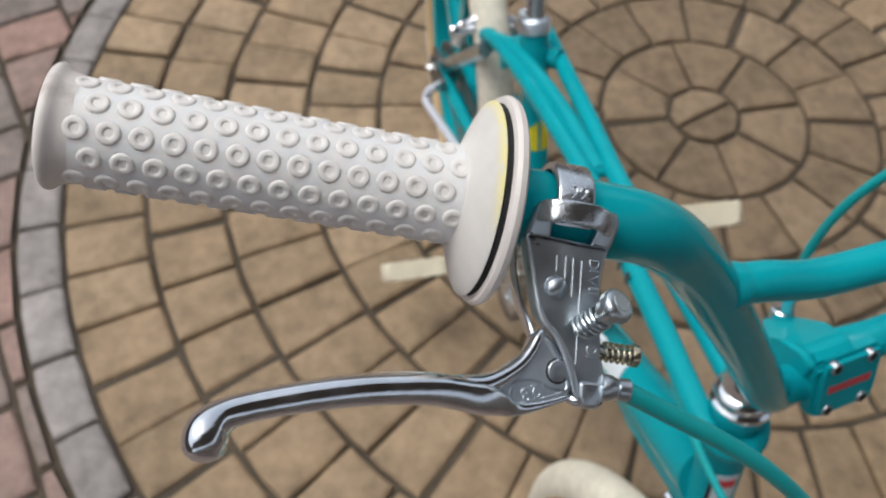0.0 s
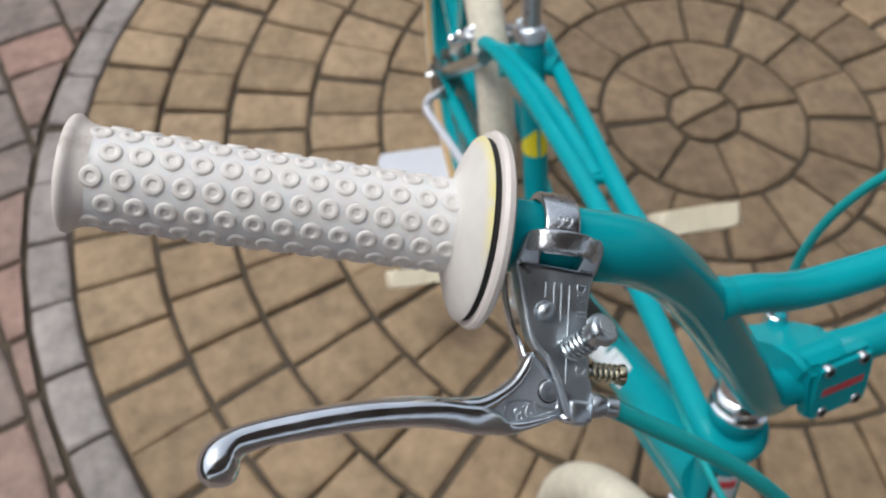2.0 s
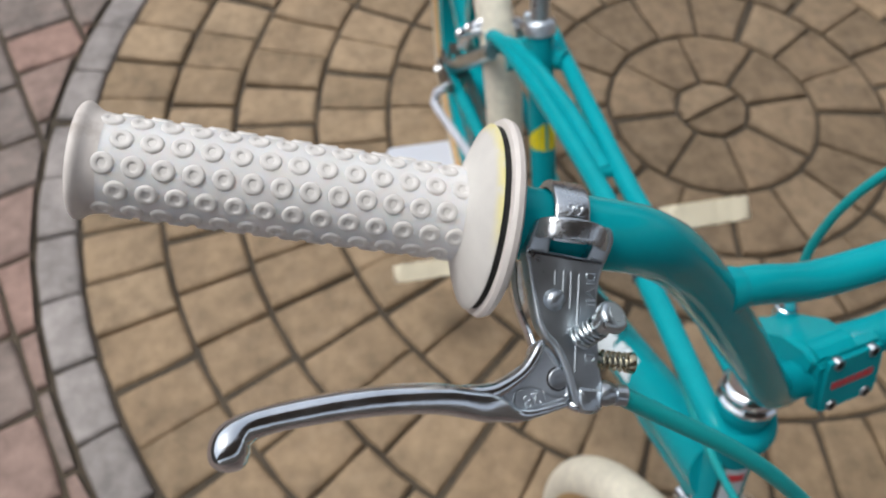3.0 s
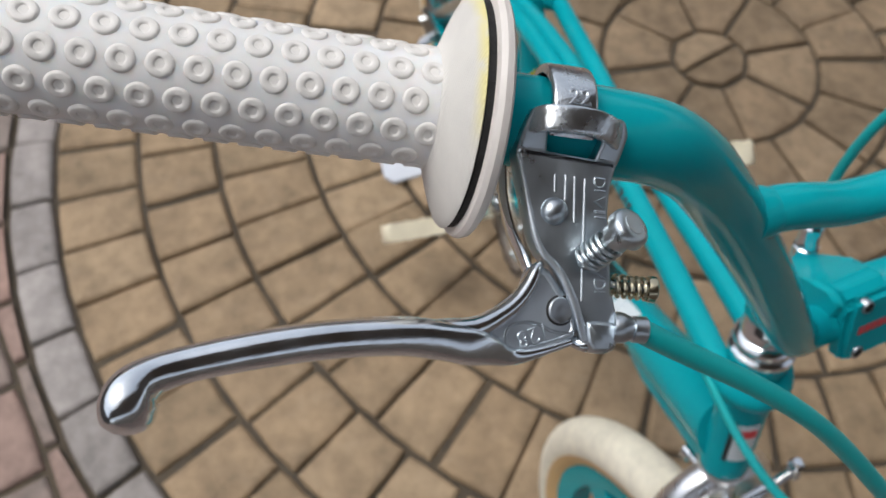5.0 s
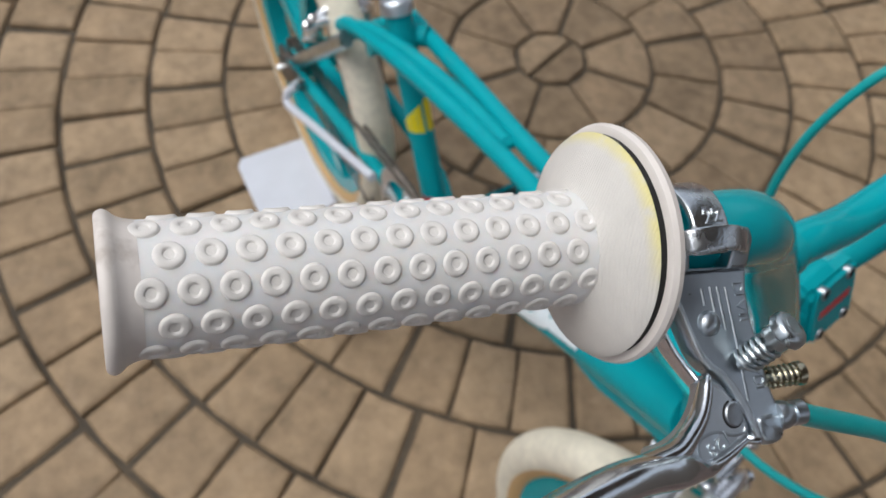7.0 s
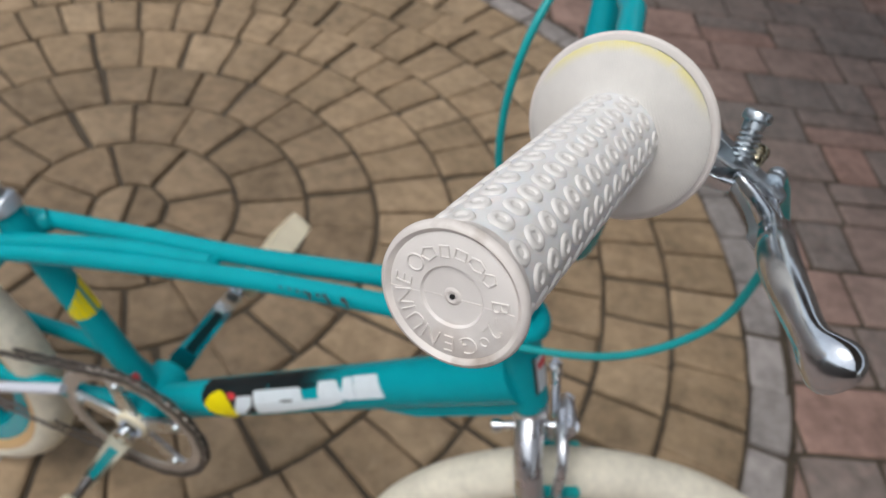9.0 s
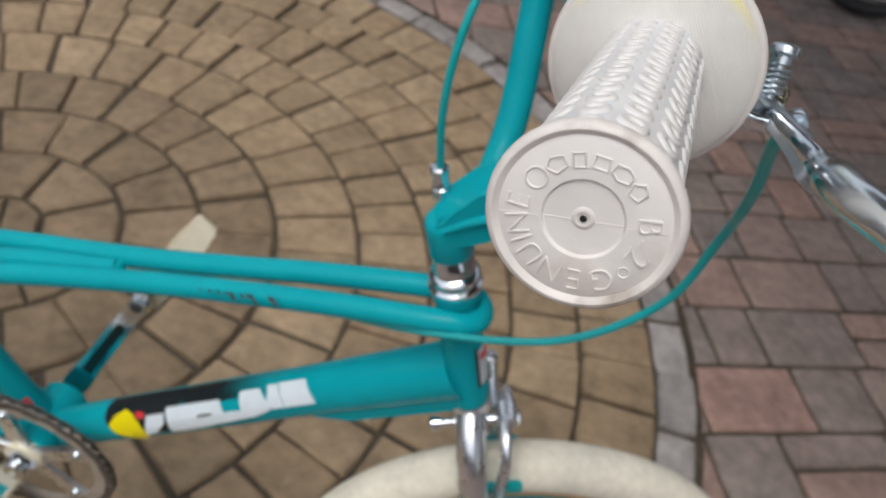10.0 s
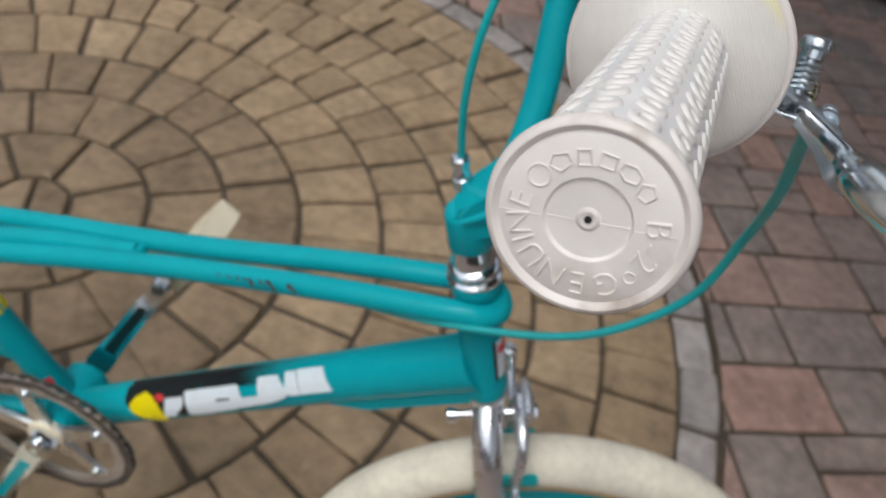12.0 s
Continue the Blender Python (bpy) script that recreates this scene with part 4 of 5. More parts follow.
def wheel(name, hub, radius, label, m, width=0.024):
    """Moulded wheel standing in the x, z plane: tyre, rim, five broad spokes and hub."""
    bmw = lathe([(-0.045, 0.006), (-0.034, 0.006), (-0.033, 0.016), (-0.030, 0.016), (-0.028, 0.009), (0.028, 0.009), (0.030, 0.016), (0.033, 0.016), (0.034, 0.006), (0.045, 0.006)], hub, (0, 1, 0), 20)
    bmesh.ops.transform(bmw, matrix=m, verts=bmw.verts)
    w = part(name, bmw, CHROME, bike, label)
    n = 96

    def ring(prof, mat, nm, parent, lb=""):
        bm = bmesh.new()
        rows = []
        for k in range(n):
            a = 2 * math.pi * k / n
            rows.append([bm.verts.new(hub + Vector((r * math.cos(a), y, r * math.sin(a)))) for y, r in prof])
        for k in range(n):
            a, b = rows[k], rows[(k + 1) % n]
            for j in range(len(prof)):
                i = (j + 1) % len(prof)
                bm.faces.new((a[j], a[i], b[i], b[j]))
        bmesh.ops.transform(bm, matrix=m, verts=bm.verts)
        return part(nm, bm, mat, parent, lb)

    rt = width
    mid = radius - rt
    prof = [(rt * math.cos(a), mid + rt * math.sin(a)) for a in (radians(-20 + 220 * k / 14) for k in range(15))]
    ring(prof + [(-rt * 0.8, mid - 0.012), (rt * 0.8, mid - 0.012)], TYRE, "tyre", w, "cream rubber tyre")
    for sgn in (1, -1):
        ring([(sgn * (rt * 0.955), mid - 0.006), (sgn * (rt * 0.90), mid - 0.015), (sgn * rt * 0.6, mid - 0.022), (sgn * rt * 0.5, mid - 0.010)], GUM, "sidewall", w, "tan sidewall band")
    ring([(-0.015, mid - 0.018), (0.015, mid - 0.018), (0.0165, mid - 0.026), (0.013, mid - 0.044), (-0.013, mid - 0.044), (-0.0165, mid - 0.026)], TEAL, "rim", w, "teal rim")
    for k in range(5):
        a = radians(72 * k + 16)
        d, n2 = Vector((math.cos(a), 0, math.sin(a))), Vector((-math.sin(a), 0, math.cos(a)))
        reach = mid - 0.040
        part("spoke", prism([(0.018, -0.017), (0.060, -0.0125), (reach - 0.030, -0.0135), (reach, -0.024), (reach, 0.024), (reach - 0.030, 0.0135), (0.060, 0.0125), (0.018, 0.017)], -0.011, 0.011, m @ basis(hub, d, n2, d.cross(n2)), 0.004), TEAL, w)
    hubshell = lathe([(-0.030, 0.012), (-0.029, 0.022), (-0.014, 0.026), (0.014, 0.026), (0.029, 0.022), (0.030, 0.012)], hub, (0, 1, 0), 28)
    bmesh.ops.transform(hubshell, matrix=m, verts=hubshell.verts)
    part("hub_shell", hubshell, TEAL, w)
    return w


wheel("front_wheel", FRONT, 0.245, "teal moulded five-spoke front wheel", TURN)
wheel("rear_wheel", REAR, 0.255, "teal moulded five-spoke rear wheel", Matrix())

# fork and front brake
for sgn in (-1, 1):
    part("fork_leg", steer(tube(catmull([(0.791, sgn * 0.006, 0.538), (0.793, sgn * 0.026, 0.527), (0.798, sgn * 0.041, 0.505), (0.809, sgn * 0.0465, 0.470), (0.854, sgn * 0.048, 0.360), FRONT + Vector((-0.004, sgn * 0.048, 0.004))], 5), [0.0125] * 16 + [0.0120] * 5 + [0.011] * 5, 20)), FORK_CHROME, bike, "chrome fork leg")
    part("axle_nut", steer(lathe([(0.0, 0.0085), (0.008, 0.0085), (0.009, 0.006), (0.014, 0.005)], FRONT + Vector((0, sgn * 0.056, 0)), (0, sgn, 0), 6)), CHROME, bike)
    part("axle_nut", lathe([(0.0, 0.0085), (0.008, 0.0085), (0.009, 0.006), (0.016, 0.005)], REAR + Vector((0, sgn * 0.043, 0)), (0, sgn, 0), 6), CHROME, bike)
part("fork_crown", steer(lathe([(-0.034, 0.0120), (-0.031, 0.0142), (-0.012, 0.0142), (-0.010, 0.0135)], HEAD_LOW, AX, 28)), FORK_CHROME, bike, "chrome fork crown")


def caliper(at, ahead, up, name, across, thick, back):
    """Side-pull caliper: two bowed arms on one bolt, both cable arms on the side that across points to."""
    ahead, up = Vector(ahead).normalized(), Vector(up).normalized()
    at = Vector(at)
    c = part(name, tube([at - ahead * back, at + ahead * 0.034], 0.0040, 12), CHROME, bike, "chrome side-pull caliper brake")
    part("nut", lathe([(0.0, 0.0065), (0.006, 0.0065), (0.007, 0.005)], at + ahead * 0.028, ahead, 6), CHROME, c)
    part("nut", lathe([(0.0, 0.0068), (0.007, 0.0068), (0.009, 0.005), (0.010, 0.002)], at - ahead * back, -ahead, 16), CHROME, c)
    for sgn, lead in ((-1, 0.020), (1, 0.026)):
        y = sgn * across
        arm = catmull([at - y * 0.010 + up * 0.004 + ahead * lead, at + y * 0.012 + up * 0.003 + ahead * lead, at + y * 0.033 - up * 0.008 + ahead * 0.020, at + y * 0.039 - up * 0.036 + ahead * 0.014, at + y * 0.032 - up * 0.062 + ahead * 0.011], 5)
        part("caliper_arm", tube(arm, [thick] * 9 + [thick * 0.86] * (len(arm) - 9), 12, 1.3), FORK_CHROME, c)
        part("brake_pad", box((0, 0, 0), (0.044, 0.009, 0.011), basis(at + y * 0.024 - up * 0.066 + ahead * 0.010, ahead, across, up), 0.002), TEAL_PLASTIC, c, "teal brake pad")
        part("pad_bolt", tube([at + y * 0.026 - up * 0.064 + ahead * 0.011, at + y * 0.046 - up * 0.064 + ahead * 0.011], 0.0042, 10), CHROME, c)
    for out, rise, lead in ((0.052, 0.016, 0.014), (0.036, -0.014, 0.024)):
        tip = at + across * out + up * rise + ahead * lead
        part("cable_arm", tube(catmull([at + across * 0.008 + up * 0.004 + ahead * lead, at + across * out * 0.6 + up * rise * 0.4 + ahead * lead, tip], 4), 0.0042, 10), CHROME, c)
        part("cable_clamp", lathe([(-0.008, 0.0040), (-0.007, 0.0058), (0.005, 0.0058), (0.006, 0.0036), (0.010, 0.0032)], tip, up, 16), CHROME, c)
    return c


caliper(TURN @ Vector((0.803, 0, 0.520)), R3 @ FWD, AX, "front_brake", FY, 0.0058, 0.034)
caliper((0.160, -0.020, 0.438), (-0.80, 0, 0.60), (0.60, 0, 0.80), "rear_brake", Vector((0, -1, 0)), 0.0085, 0.020)
part("brake_bridge", tube([(0.200, 0.034, 0.470), (0.200, -0.046, 0.470)], 0.008, 14), TEAL, bike)

# cranks, pedals, chain
CR = Vector((0.075, 0, 0.150)).normalized()
CN = Vector((CR.z, 0, -CR.x))


def crank(sgn):
    y = Vector((0, sgn, 0))
    hub = BB + y * 0.052
    tip = hub + CR * sgn * 0.170 + y * 0.014
    d = (tip - hub).normalized()
    m = basis(hub, d, CN, d.cross(CN))
    c = part("crank_arm", prism([(-0.014, -0.013), (0.010, -0.014), (0.06, -0.011), (0.165, -0.0095), (0.178, -0.008), (0.182, 0), (0.178, 0.008), (0.165, 0.0095), (0.06, 0.011), (0.010, 0.014), (-0.014, 0.013)], -0.0065, 0.0065, m, 0.003), CHROME, bike, "alloy crank arm with a teal inlay")
    for z in (-0.0065, 0.0065):
        part("inlay", prism([(0.040, -0.006), (0.135, -0.0048), (0.135, 0.0048), (0.040, 0.006)], z - 0.0006, z + 0.0006, m), TEAL if sgn < 0 else DECAL_BLACK, c)
    part("crank_bolt", lathe([(-0.004, 0.012), (0.008, 0.012), (0.009, 0.010), (0.010, 0.004)], hub + y * 0.002, y, 22), CHROME, c)
    part("pedal_axle", tube([tip - y * 0.008, tip + y * 0.050], 0.006, 12), DARK_STEEL, c)
    pc = tip + y * (0.066 if sgn > 0 else 0.078) + Vector((0.008 if sgn > 0 else 0.0, 0, 0))
    tilt = radians(58)
    px = Vector((math.cos(tilt), 0, math.sin(tilt)))
    pm = basis(pc, px, (0, 1, 0), px.cross(Vector((0, 1, 0))))
    edge = [(0.0295 + (0.0022 if k % 2 else 0.0), -0.043 + 0.0086 * k) for k in range(11)]
    outline = [(-0.022, -0.049), (0.022, -0.049)] + edge + [(0.022, 0.049), (-0.022, 0.049)] + [(-x, -y2) for x, y2 in edge]
    p = part("pedal", prism(outline, -0.0125, 0.0125, pm, 0.0018, seg=1), CREAM, bike, "cream plastic platform pedal")
    for k in range(4):
        for z in (-0.0125, 0.0125):
            part("tread_bar", box((0, 0, 0), (0.044, 0.005, 0.003), pm @ Matrix.Translation((0, -0.033 + 0.022 * k, z)), 0.001), CREAM, p)
    return c


crank(-1), crank(1)
RING_Y = -0.040
ringbm = bmesh.new()
teeth = 44
outer, inner = [], []
for k in range(teeth * 4):
    a = 2 * math.pi * k / (teeth * 4)
    r = (0.0860, 0.0885, 0.0915, 0.0885)[k % 4]
    outer.append((r * math.cos(a), r * math.sin(a)))
    inner.append((0.0735 * math.cos(a), 0.0735 * math.sin(a)))
vo = [[ringbm.verts.new(BB + Vector((x, RING_Y + y, z))) for x, z in ringpts2] for y, ringpts2 in ((-0.0017, outer), (0.0017, outer), (0.0017, inner), (-0.0017, inner))]
for a, b in zip(vo, vo[1:] + vo[:1]):
    for k in range(len(outer)):
        j2 = (k + 1) % len(outer)
        ringbm.faces.new((a[k], a[j2], b[j2], b[k]))
DULL = node_mat("dull_alloy", (0.50, 0.45, 0.40), 0.42, metal=0.5, vary=0.15, scale=120)
ring = part("chainring", ringbm, DULL, bike, "dull alloy chainring with five arms")
for k in range(5):
    a = 2 * math.pi * k / 5 + 0.5
    d = Vector((math.cos(a), 0, math.sin(a)))
    n2 = Vector((-math.sin(a), 0, math.cos(a)))
    part("spider_arm", prism([(0.016, -0.011), (0.060, -0.007), (0.076, -0.010), (0.076, 0.010), (0.060, 0.007), (0.016, 0.011)], -0.0025, 0.0025, basis(BB + Vector((0, RING_Y, 0)), d, n2, d.cross(n2)), 0.001), FORK_CHROME, ring)
    part("ring_bolt", lathe([(0.0, 0.0048), (0.0045, 0.0048), (0.005, 0.003)], BB + Vector((0, RING_Y - 0.001, 0)) + d * 0.066, (0, -1, 0), 14), STEEL, ring)
part("spider_hub", lathe([(-0.004, 0.020), (0.006, 0.020), (0.007, 0.016)], BB + Vector((0, RING_Y, 0)), (0, -1, 0), 24), CREAM, ring)
cog = Vector((REAR.x, RING_Y - 0.006, REAR.z))
part("freewheel", lathe([(-0.003, 0.026), (-0.001, 0.033), (0.001, 0.033), (0.003, 0.026)], cog, (0, 1, 0), 32), DARK_STEEL, bike)
up_dir = math.atan2((BB - cog).z, (BB - cog).x)
route = []
for k in range(17):
    a = up_dir + radians(85) - radians(170) * k / 16
    route.append(BB + Vector((0.0895 * math.cos(a), RING_Y, 0.0895 * math.sin(a))))
for k in range(17):
    a = up_dir - radians(92) - radians(176) * k / 16
    route.append(cog + Vector((0.034 * math.cos(a), 0, 0.034 * math.sin(a))))
dense = []
for a, b in zip(route, route[1:] + route[:1]):
    n = max(1, round((b - a).length / 0.0127))
    dense += [a.lerp(b, k / n) for k in range(n)]
chainbm = bmesh.new()
for k, p in enumerate(dense):
    q = dense[(k + 1) % len(dense)]
    d = (q - p).normalized()
    w = 0.0040 if k % 2 else 0.0030
    for sy in (-1, 1):
        m = basis((p + q) / 2 + Vector((0, sy * w, 0)), d, Vector((0, 1, 0)), d.cross(Vector((0, 1, 0))))
        prism([(-0.008, -0.0006), (0.008, -0.0006), (0.008, 0.0006), (-0.008, 0.0006)], -0.004, 0.004, m, 0, chainbm)
tagged(part("chain", chainbm, DARK_STEEL, bike, "dark oiled roller chain", smooth=False), kind="stuff")

# kickstand folded up along the wheel, hung on the axle
kick = part("kickstand", tube(catmull([(0.100, -0.080, 0.300), (0.097, -0.090, 0.294), (0.101, -0.0955, 0.280), (0.120, -0.095, 0.284), (0.200, -0.084, 0.317), (0.332, -0.067, 0.371)], 5), 0.0058, 14), WHITE_PAINT, bike, "white round kickstand folded up")
part("bracket", prism([(-0.014, -0.016), (0.012, -0.018), (0.085, 0.036), (0.082, 0.052), (0.060, 0.046), (-0.012, 0.014)], -0.003, 0.003, basis((REAR.x, REAR.y - 0.049, REAR.z), (1, 0, 0), (0, 0, 1), (0, -1, 0)), 0.001), DARK_STEEL, kick, "dark steel axle bracket")
part("pivot_bolt", tube([(REAR.x + 0.075, REAR.y - 0.046, REAR.z + 0.044), (0.099, -0.088, 0.297)], 0.0065, 12), STEEL, kick)

# brake cables
part("rear_brake_cable", tube(catmull([lv(-21.5, 24.3, -0.8), (0.850, -0.124, 0.919), (0.870, -0.081, 0.866), (0.885, -0.037, 0.803), (0.878, -0.026, 0.731), (0.825, -0.033, 0.678), (0.733, -0.026, 0.639), (0.626, -0.002, 0.601)], 8), 0.0028, 12), TEAL_PLASTIC, bike, "teal brake cable looping from the lever to the frame")
part("front_brake_cable", tube(catmull([POTTS + AX * 0.012, (0.711, 0.008, 0.800), (0.710, 0.014, 0.845), (0.716, 0.034, 0.884), (0.727, 0.090, 0.906), (0.740, 0.170, 0.925), (0.79, 0.20, 0.945), (0.826, 0.188, 0.955)], 7), 0.0026, 10), TEAL_PLASTIC, bike, "teal brake cable running down through the stem")
settle(bike)

# ---- stand beside the rear wheel ----
stand = thing("display_stand", (0.03, 0, 0), "white sheet-steel floor stand beside the rear wheel", "bicycle stand")
part("base_plate", prism([(-0.046, -0.155), (-0.030, -0.165), (0.110, -0.165), (0.126, -0.150), (0.108, -0.035), (0.095, 0.020), (-0.046, 0.020)], 0.0, 0.005, Matrix(), 0.0015), WHITE_PAINT, stand)
part("folded_lip", prism([(-0.040, 0.004), (0.104, 0.004), (0.098, 0.030), (-0.036, 0.030)], -0.0015, 0.0015, basis((0, -0.040, 0), (1, 0, 0), (0, 0, 1), (0, -1, 0)), 0.0006), WHITE_PAINT, stand)
settle(stand)

# ---- wheel of another bicycle standing farther off ----
FAR = Vector((1.88, 2.55, 0.285))
parked = thing("parked_bicycle", (FAR.x, FAR.y, 0), "parked bicycle with a black knobbly tyre, mostly out of sight", "bicycle")
other = part("front_wheel", lathe([(-0.05, 0.006), (-0.034, 0.02), (-0.03, 0.012), (0.03, 0.012), (0.034, 0.02), (0.05, 0.006)], FAR, (0, 1, 0), 18), DARK_STEEL, parked)
tp = [FAR + Vector((0.258 * math.cos(a), 0, 0.258 * math.sin(a))) for a in (2 * math.pi * k / 72 for k in range(72))]
part("tyre", tube(tp, 0.024, 14, up=(0, 1, 0), close=True), BLACK_RUBBER, other)
knobs = bmesh.new()
for k in range(72):
    a = 2 * math.pi * (k + 0.5) / 72
    d = Vector((math.cos(a), 0, math.sin(a)))
    for off in (-0.014, 0.0, 0.014):
        lean = Vector((0, off, 0))
        o = FAR + d * (0.2805 - abs(off) * 0.35) + lean
        prism([(-0.005, -0.005), (0.005, -0.005), (0.005, 0.005), (-0.005, 0.005)], -0.003, 0.0035, basis(o, d.cross(Vector((0, 1, 0))), (0, 1, 0), d), 0, knobs)
tagged(part("tread_knobs", knobs, BLACK_RUBBER, other, smooth=False), kind="stuff")
rp = [FAR + Vector((0.228 * math.cos(a), 0, 0.228 * math.sin(a))) for a in (2 * math.pi * k / 72 for k in range(72))]
part("rim", tube(rp, 0.012, 10, up=(0, 1, 0), close=True), DARK_STEEL, other)
for k in range(32):
    a = 2 * math.pi * k / 32
    part("spoke", tube([FAR + Vector((0.014 * math.cos(a + 0.6), 0.03 if k % 2 else -0.03, 0.014 * math.sin(a + 0.6))), FAR + Vector((0.22 * math.cos(a), 0, 0.22 * math.sin(a)))], 0.001, 4), STEEL, other)
settle(parked)

# ---- paving ----
circle = thing("pavement_circle", CENTRE, "tan concrete pavers laid in rings within a grey border", "paving", kind="structure")
field = thing("pavement_field", (1.4, 0.6, 0), "reddish and grey rectangular concrete pavers round the circle", "paving", kind="structure")
rng = random.Random(5)
wear = random.Random(9)


def worn_block(outline):
    """A concrete paver from its outline: rubbed uneven edges and a rounded arris."""
    n = len(outline)
    pts = [Vector(p) for p in outline]
    inward = []
    for k in range(n):
        a, b = (pts[k] - pts[k - 1]).normalized(), (pts[(k + 1) % n] - pts[k]).normalized()
        t = (a + b).normalized()
        inward.append(Vector((-t.y, t.x)) * (1.25 if a.dot(b) < 0.7 else 1.0))
    rub = [wear.uniform(-0.0008, 0.0016) + (0.0015 if inward[k].length > 1.1 else 0.0) for k in range(n)]
    bm = bmesh.new()
    rows = []
    for inset, z in ((0.0, -0.025), (0.0, -0.0064), (0.0024, -0.0026), (0.0065, -0.0006), (0.0115, 0.0)):
        rows.append([bm.verts.new((*(pts[k] + inward[k] * (inset + rub[k])), z)) for k in range(n)])
    for a, b in zip(rows, rows[1:]):
        for k in range(n):
            bm.faces.new((a[k], a[(k + 1) % n], b[(k + 1) % n], b[k]))
    bm.faces.new(rows[-1])
    return bm


def side(a, b, n):
    return [(a[0] + (b[0] - a[0]) * k / n, a[1] + (b[1] - a[1]) * k / n) for k in range(n)]


def wedge(r0, r1, half, gap_r=0.0070, gap_t=0.0055, seg=4):
    """One ring paver about the ring's centre."""
    r0, r1 = r0 + gap_r / 2, r1 - gap_r / 2
    h0, h1 = half - gap_t / 2 / r0, half - gap_t / 2 / r1
    low = [(r0 * math.cos(h0 - 2 * h0 * k / seg), r0 * math.sin(h0 - 2 * h0 * k / seg)) for k in range(seg + 1)]
    top = [(r1 * math.cos(-h1 + 2 * h1 * k / seg), r1 * math.sin(-h1 + 2 * h1 * k / seg)) for k in range(seg + 1)]
    return worn_block(low[:-1] + side(low[-1], top[0], 3) + top[:-1] + side(top[-1], low[0], 3))


def slab(w, d, gap=0.007):
    x, y = w / 2 - gap / 2, d / 2 - gap / 2
    c = [(-x, -y), (x, -y), (x, y), (-x, y)]
    return worn_block(side(c[0], c[1], 4) + side(c[1], c[2], 3) + side(c[2], c[3], 4) + side(c[3], c[0], 3))


RINGS = [(0.070, 0.203, 8, 44.0), (0.203, 0.340, 16, 33.0), (0.340, 0.478, 26, 34.8), (0.478, 0.636, 34, 26.6), (0.636, 0.774, 50, -107.4), (0.774, 0.930, 56, -64.9), (0.930, 1.062, 62, -71.2), (1.062, 1.203, 71, -70.6)]
for r0, r1, count, phase in RINGS + [(1.203, 1.279, 59, -73.9)]:
    border = r0 > 1.2
    shapes = [mesh_of("paver", wedge(r0, r1, math.pi / count), GREY_PAVER if border else TAN_SHADED if r1 < 0.5 else TAN_PAVER, False) for _ in range(4)]
    for k in range(count):
        a = phase + 360.0 * (k + 0.5) / count + rng.uniform(-0.25, 0.25) * 60 / count
        ob = new("paver", wear.choice(shapes))
        ob.parent = circle
        ob.matrix_basis = pose(0, 0, rng.uniform(-0.0016, 0.0010), rng.uniform(-0.25, 0.25), rng.uniform(-0.25, 0.25), a)
for turn in (0, 180):
    a0 = 111 + turn
    keep = [(0.0655, a0 + 3.5), (0.0665, a0 + 30), (0.0670, a0 + 68), (0.0670, a0 + 112), (0.0665, a0 + 150), (0.0655, a0 + 176.5)]
    half = prism([(r * math.cos(radians(a)), r * math.sin(radians(a))) for r, a in keep], -0.03, 0.0, Matrix(), 0.004, seg=1)
    ob = new("paver", mesh_of("paver", half, TAN_SHADED, False))
    ob.parent = circle

LAY = radians(19.5)
ux, uy = Vector((math.cos(LAY), math.sin(LAY), 0)), Vector((-math.sin(LAY), math.cos(LAY), 0))
SIZES = {w: [mesh_of("paver", slab(w, 0.1475), RED_PAVER, False) for _ in range(4)] for w in (0.222, 0.148, 0.111)}
HALVES = {w: [mesh_of("paver", slab(w, 0.0735), RED_PAVER, False) for _ in range(3)] for w in (0.222, 0.148)}
near = 0


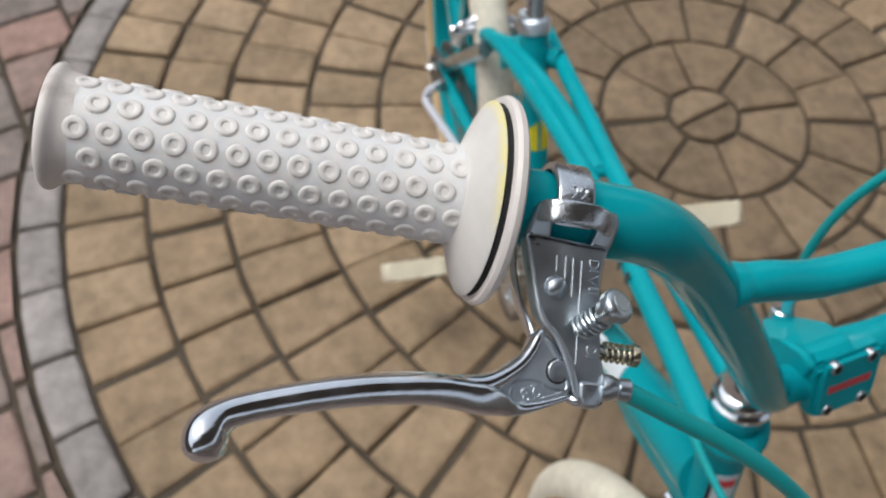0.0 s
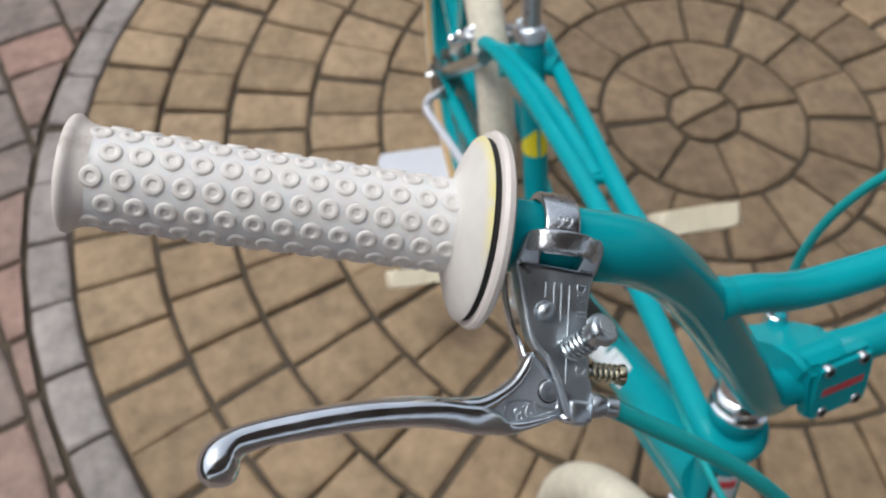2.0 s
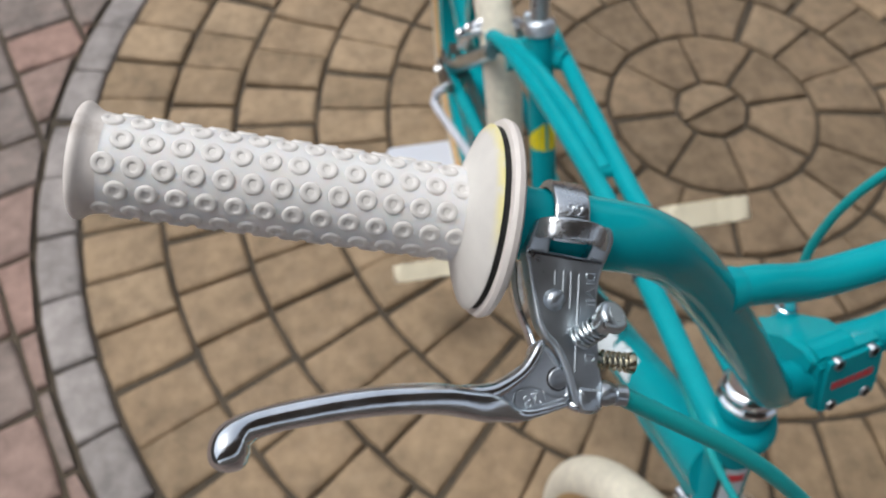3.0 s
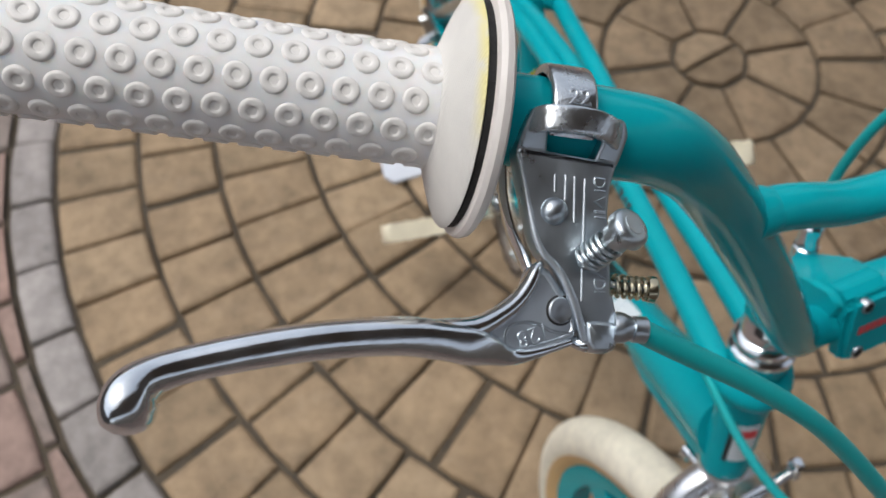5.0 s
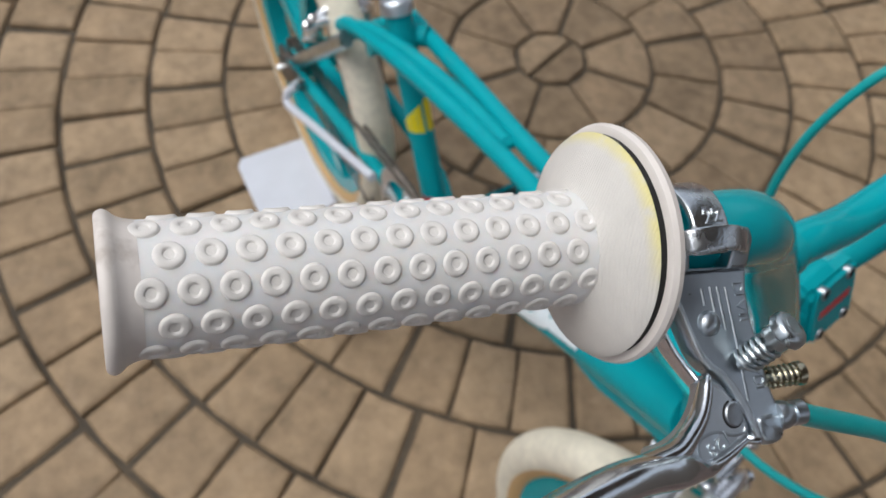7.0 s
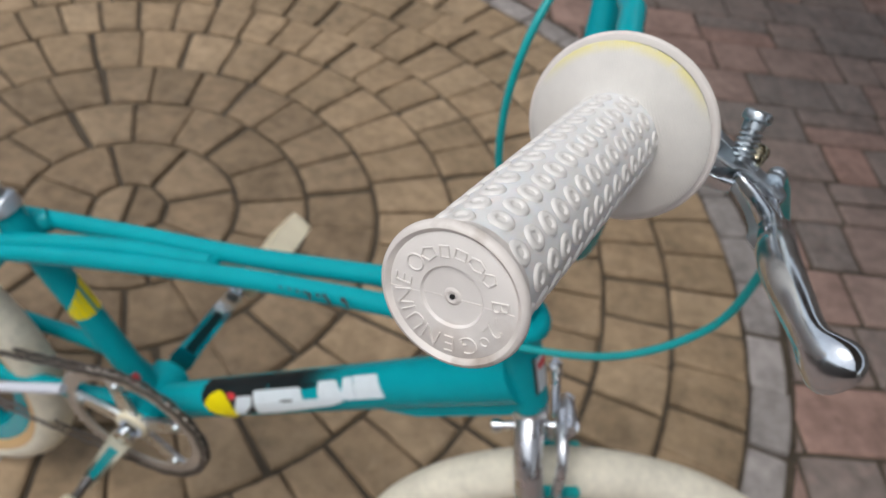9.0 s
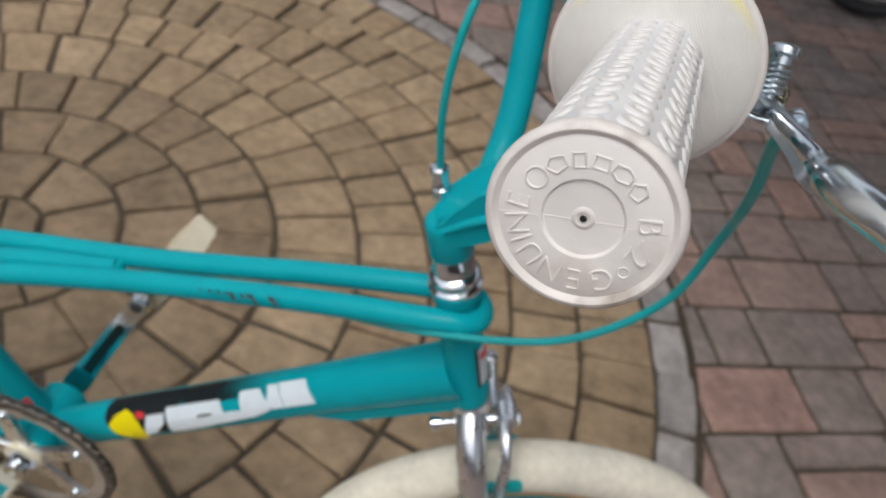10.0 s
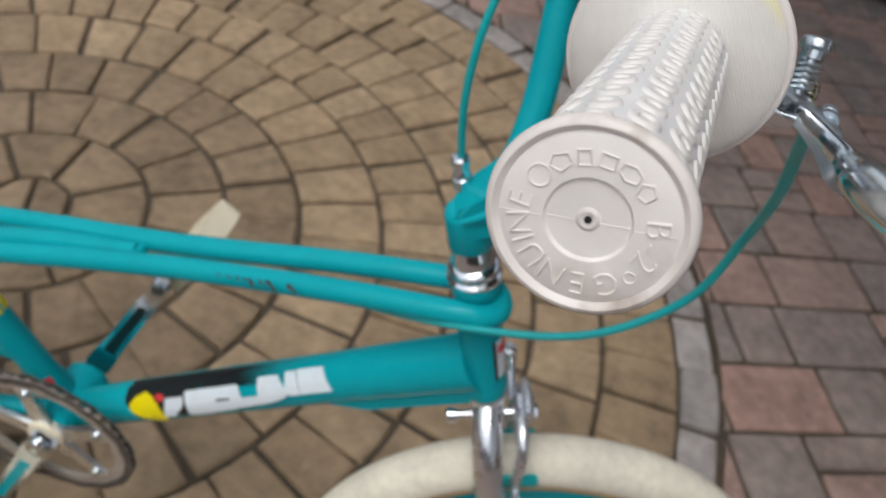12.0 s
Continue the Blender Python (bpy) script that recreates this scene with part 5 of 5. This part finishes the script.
def lay(me, at):
    global near
    away = at - CENTRE
    far = away.length
    if far < 1.17:
        return
    m = Matrix.Translation((at.x, at.y, rng.uniform(-0.003, -0.0006))) @ Matrix.Rotation(LAY + rng.uniform(-0.006, 0.006), 4, "Z")
    if far < 1.43:
        # cut to the border of the circle
        own = bmesh.new()
        own.from_mesh(me)
        bmesh.ops.transform(own, matrix=m, verts=own.verts)
        d = away.normalized()
        cut = bmesh.ops.bisect_plane(own, geom=own.verts[:] + own.edges[:] + own.faces[:], plane_co=CENTRE + d * 1.285, plane_no=d, clear_inner=True)
        if len(own.faces) < 4:
            own.free()
            return
        bmesh.ops.holes_fill(own, edges=[e for e in own.edges if e.is_boundary and abs((e.verts[0].co - CENTRE).dot(d) - 1.285) < 1e-4])
        ob = new("paver", mesh_of("paver", own, RED_PAVER, False))
        ob.parent = field
        ob.matrix_parent_inverse = Matrix.Translation(-field.location)
        near += 1
        return
    seen = (at.x > 0.95 and 0.2 < at.y < 1.5 and at.x < 2.2) or (at.y < -0.55 and -0.8 < at.x < 0.75 and at.y > -1.25)
    if seen and near < 290:
        near += 1
        ob = new("paver", me)
        ob.parent = field
        ob.matrix_world = m
        ob.matrix_parent_inverse = Matrix.Translation(-field.location)
    else:
        own = bmesh.new()
        own.from_mesh(me)
        bmesh.ops.transform(own, matrix=m, verts=own.verts)
        pool.append(own)


pool = []
for j in range(-48, 50):
    v = 0.048 + 0.1475 * (j + 0.5)
    u = -7.2 + rng.uniform(0, 0.2)
    while u < 7.6:
        w = rng.choice((0.222, 0.222, 0.148, 0.148, 0.111))
        at = ux * (u + w / 2) + uy * v
        if -4.9 < at.x < 5.5 and -4.9 < at.y < 6.0 and at.x * 0.85 + at.y * 0.527 < 4.1:
            if w > 0.12 and rng.random() < 0.22:
                for e in (-1, 1):
                    lay(wear.choice(HALVES[w]), at + uy * (e * 0.0369))
            else:
                lay(wear.choice(SIZES[w]), at)
        u += w
verts, faces = [], []
for own in pool:
    base = len(verts)
    own.verts.index_update()
    verts += [v.co[:] for v in own.verts]
    faces += [[base + v.index for v in fc.verts] for fc in own.faces]
    own.free()
me = bpy.data.meshes.new("pavers")
me.from_pydata(verts, [], faces)
me.materials.append(RED_PAVER)
ob = new("pavers", me)
ob.parent = field
ob.matrix_parent_inverse = Matrix.Translation(-field.location)
tagged(ob, kind="stuff")
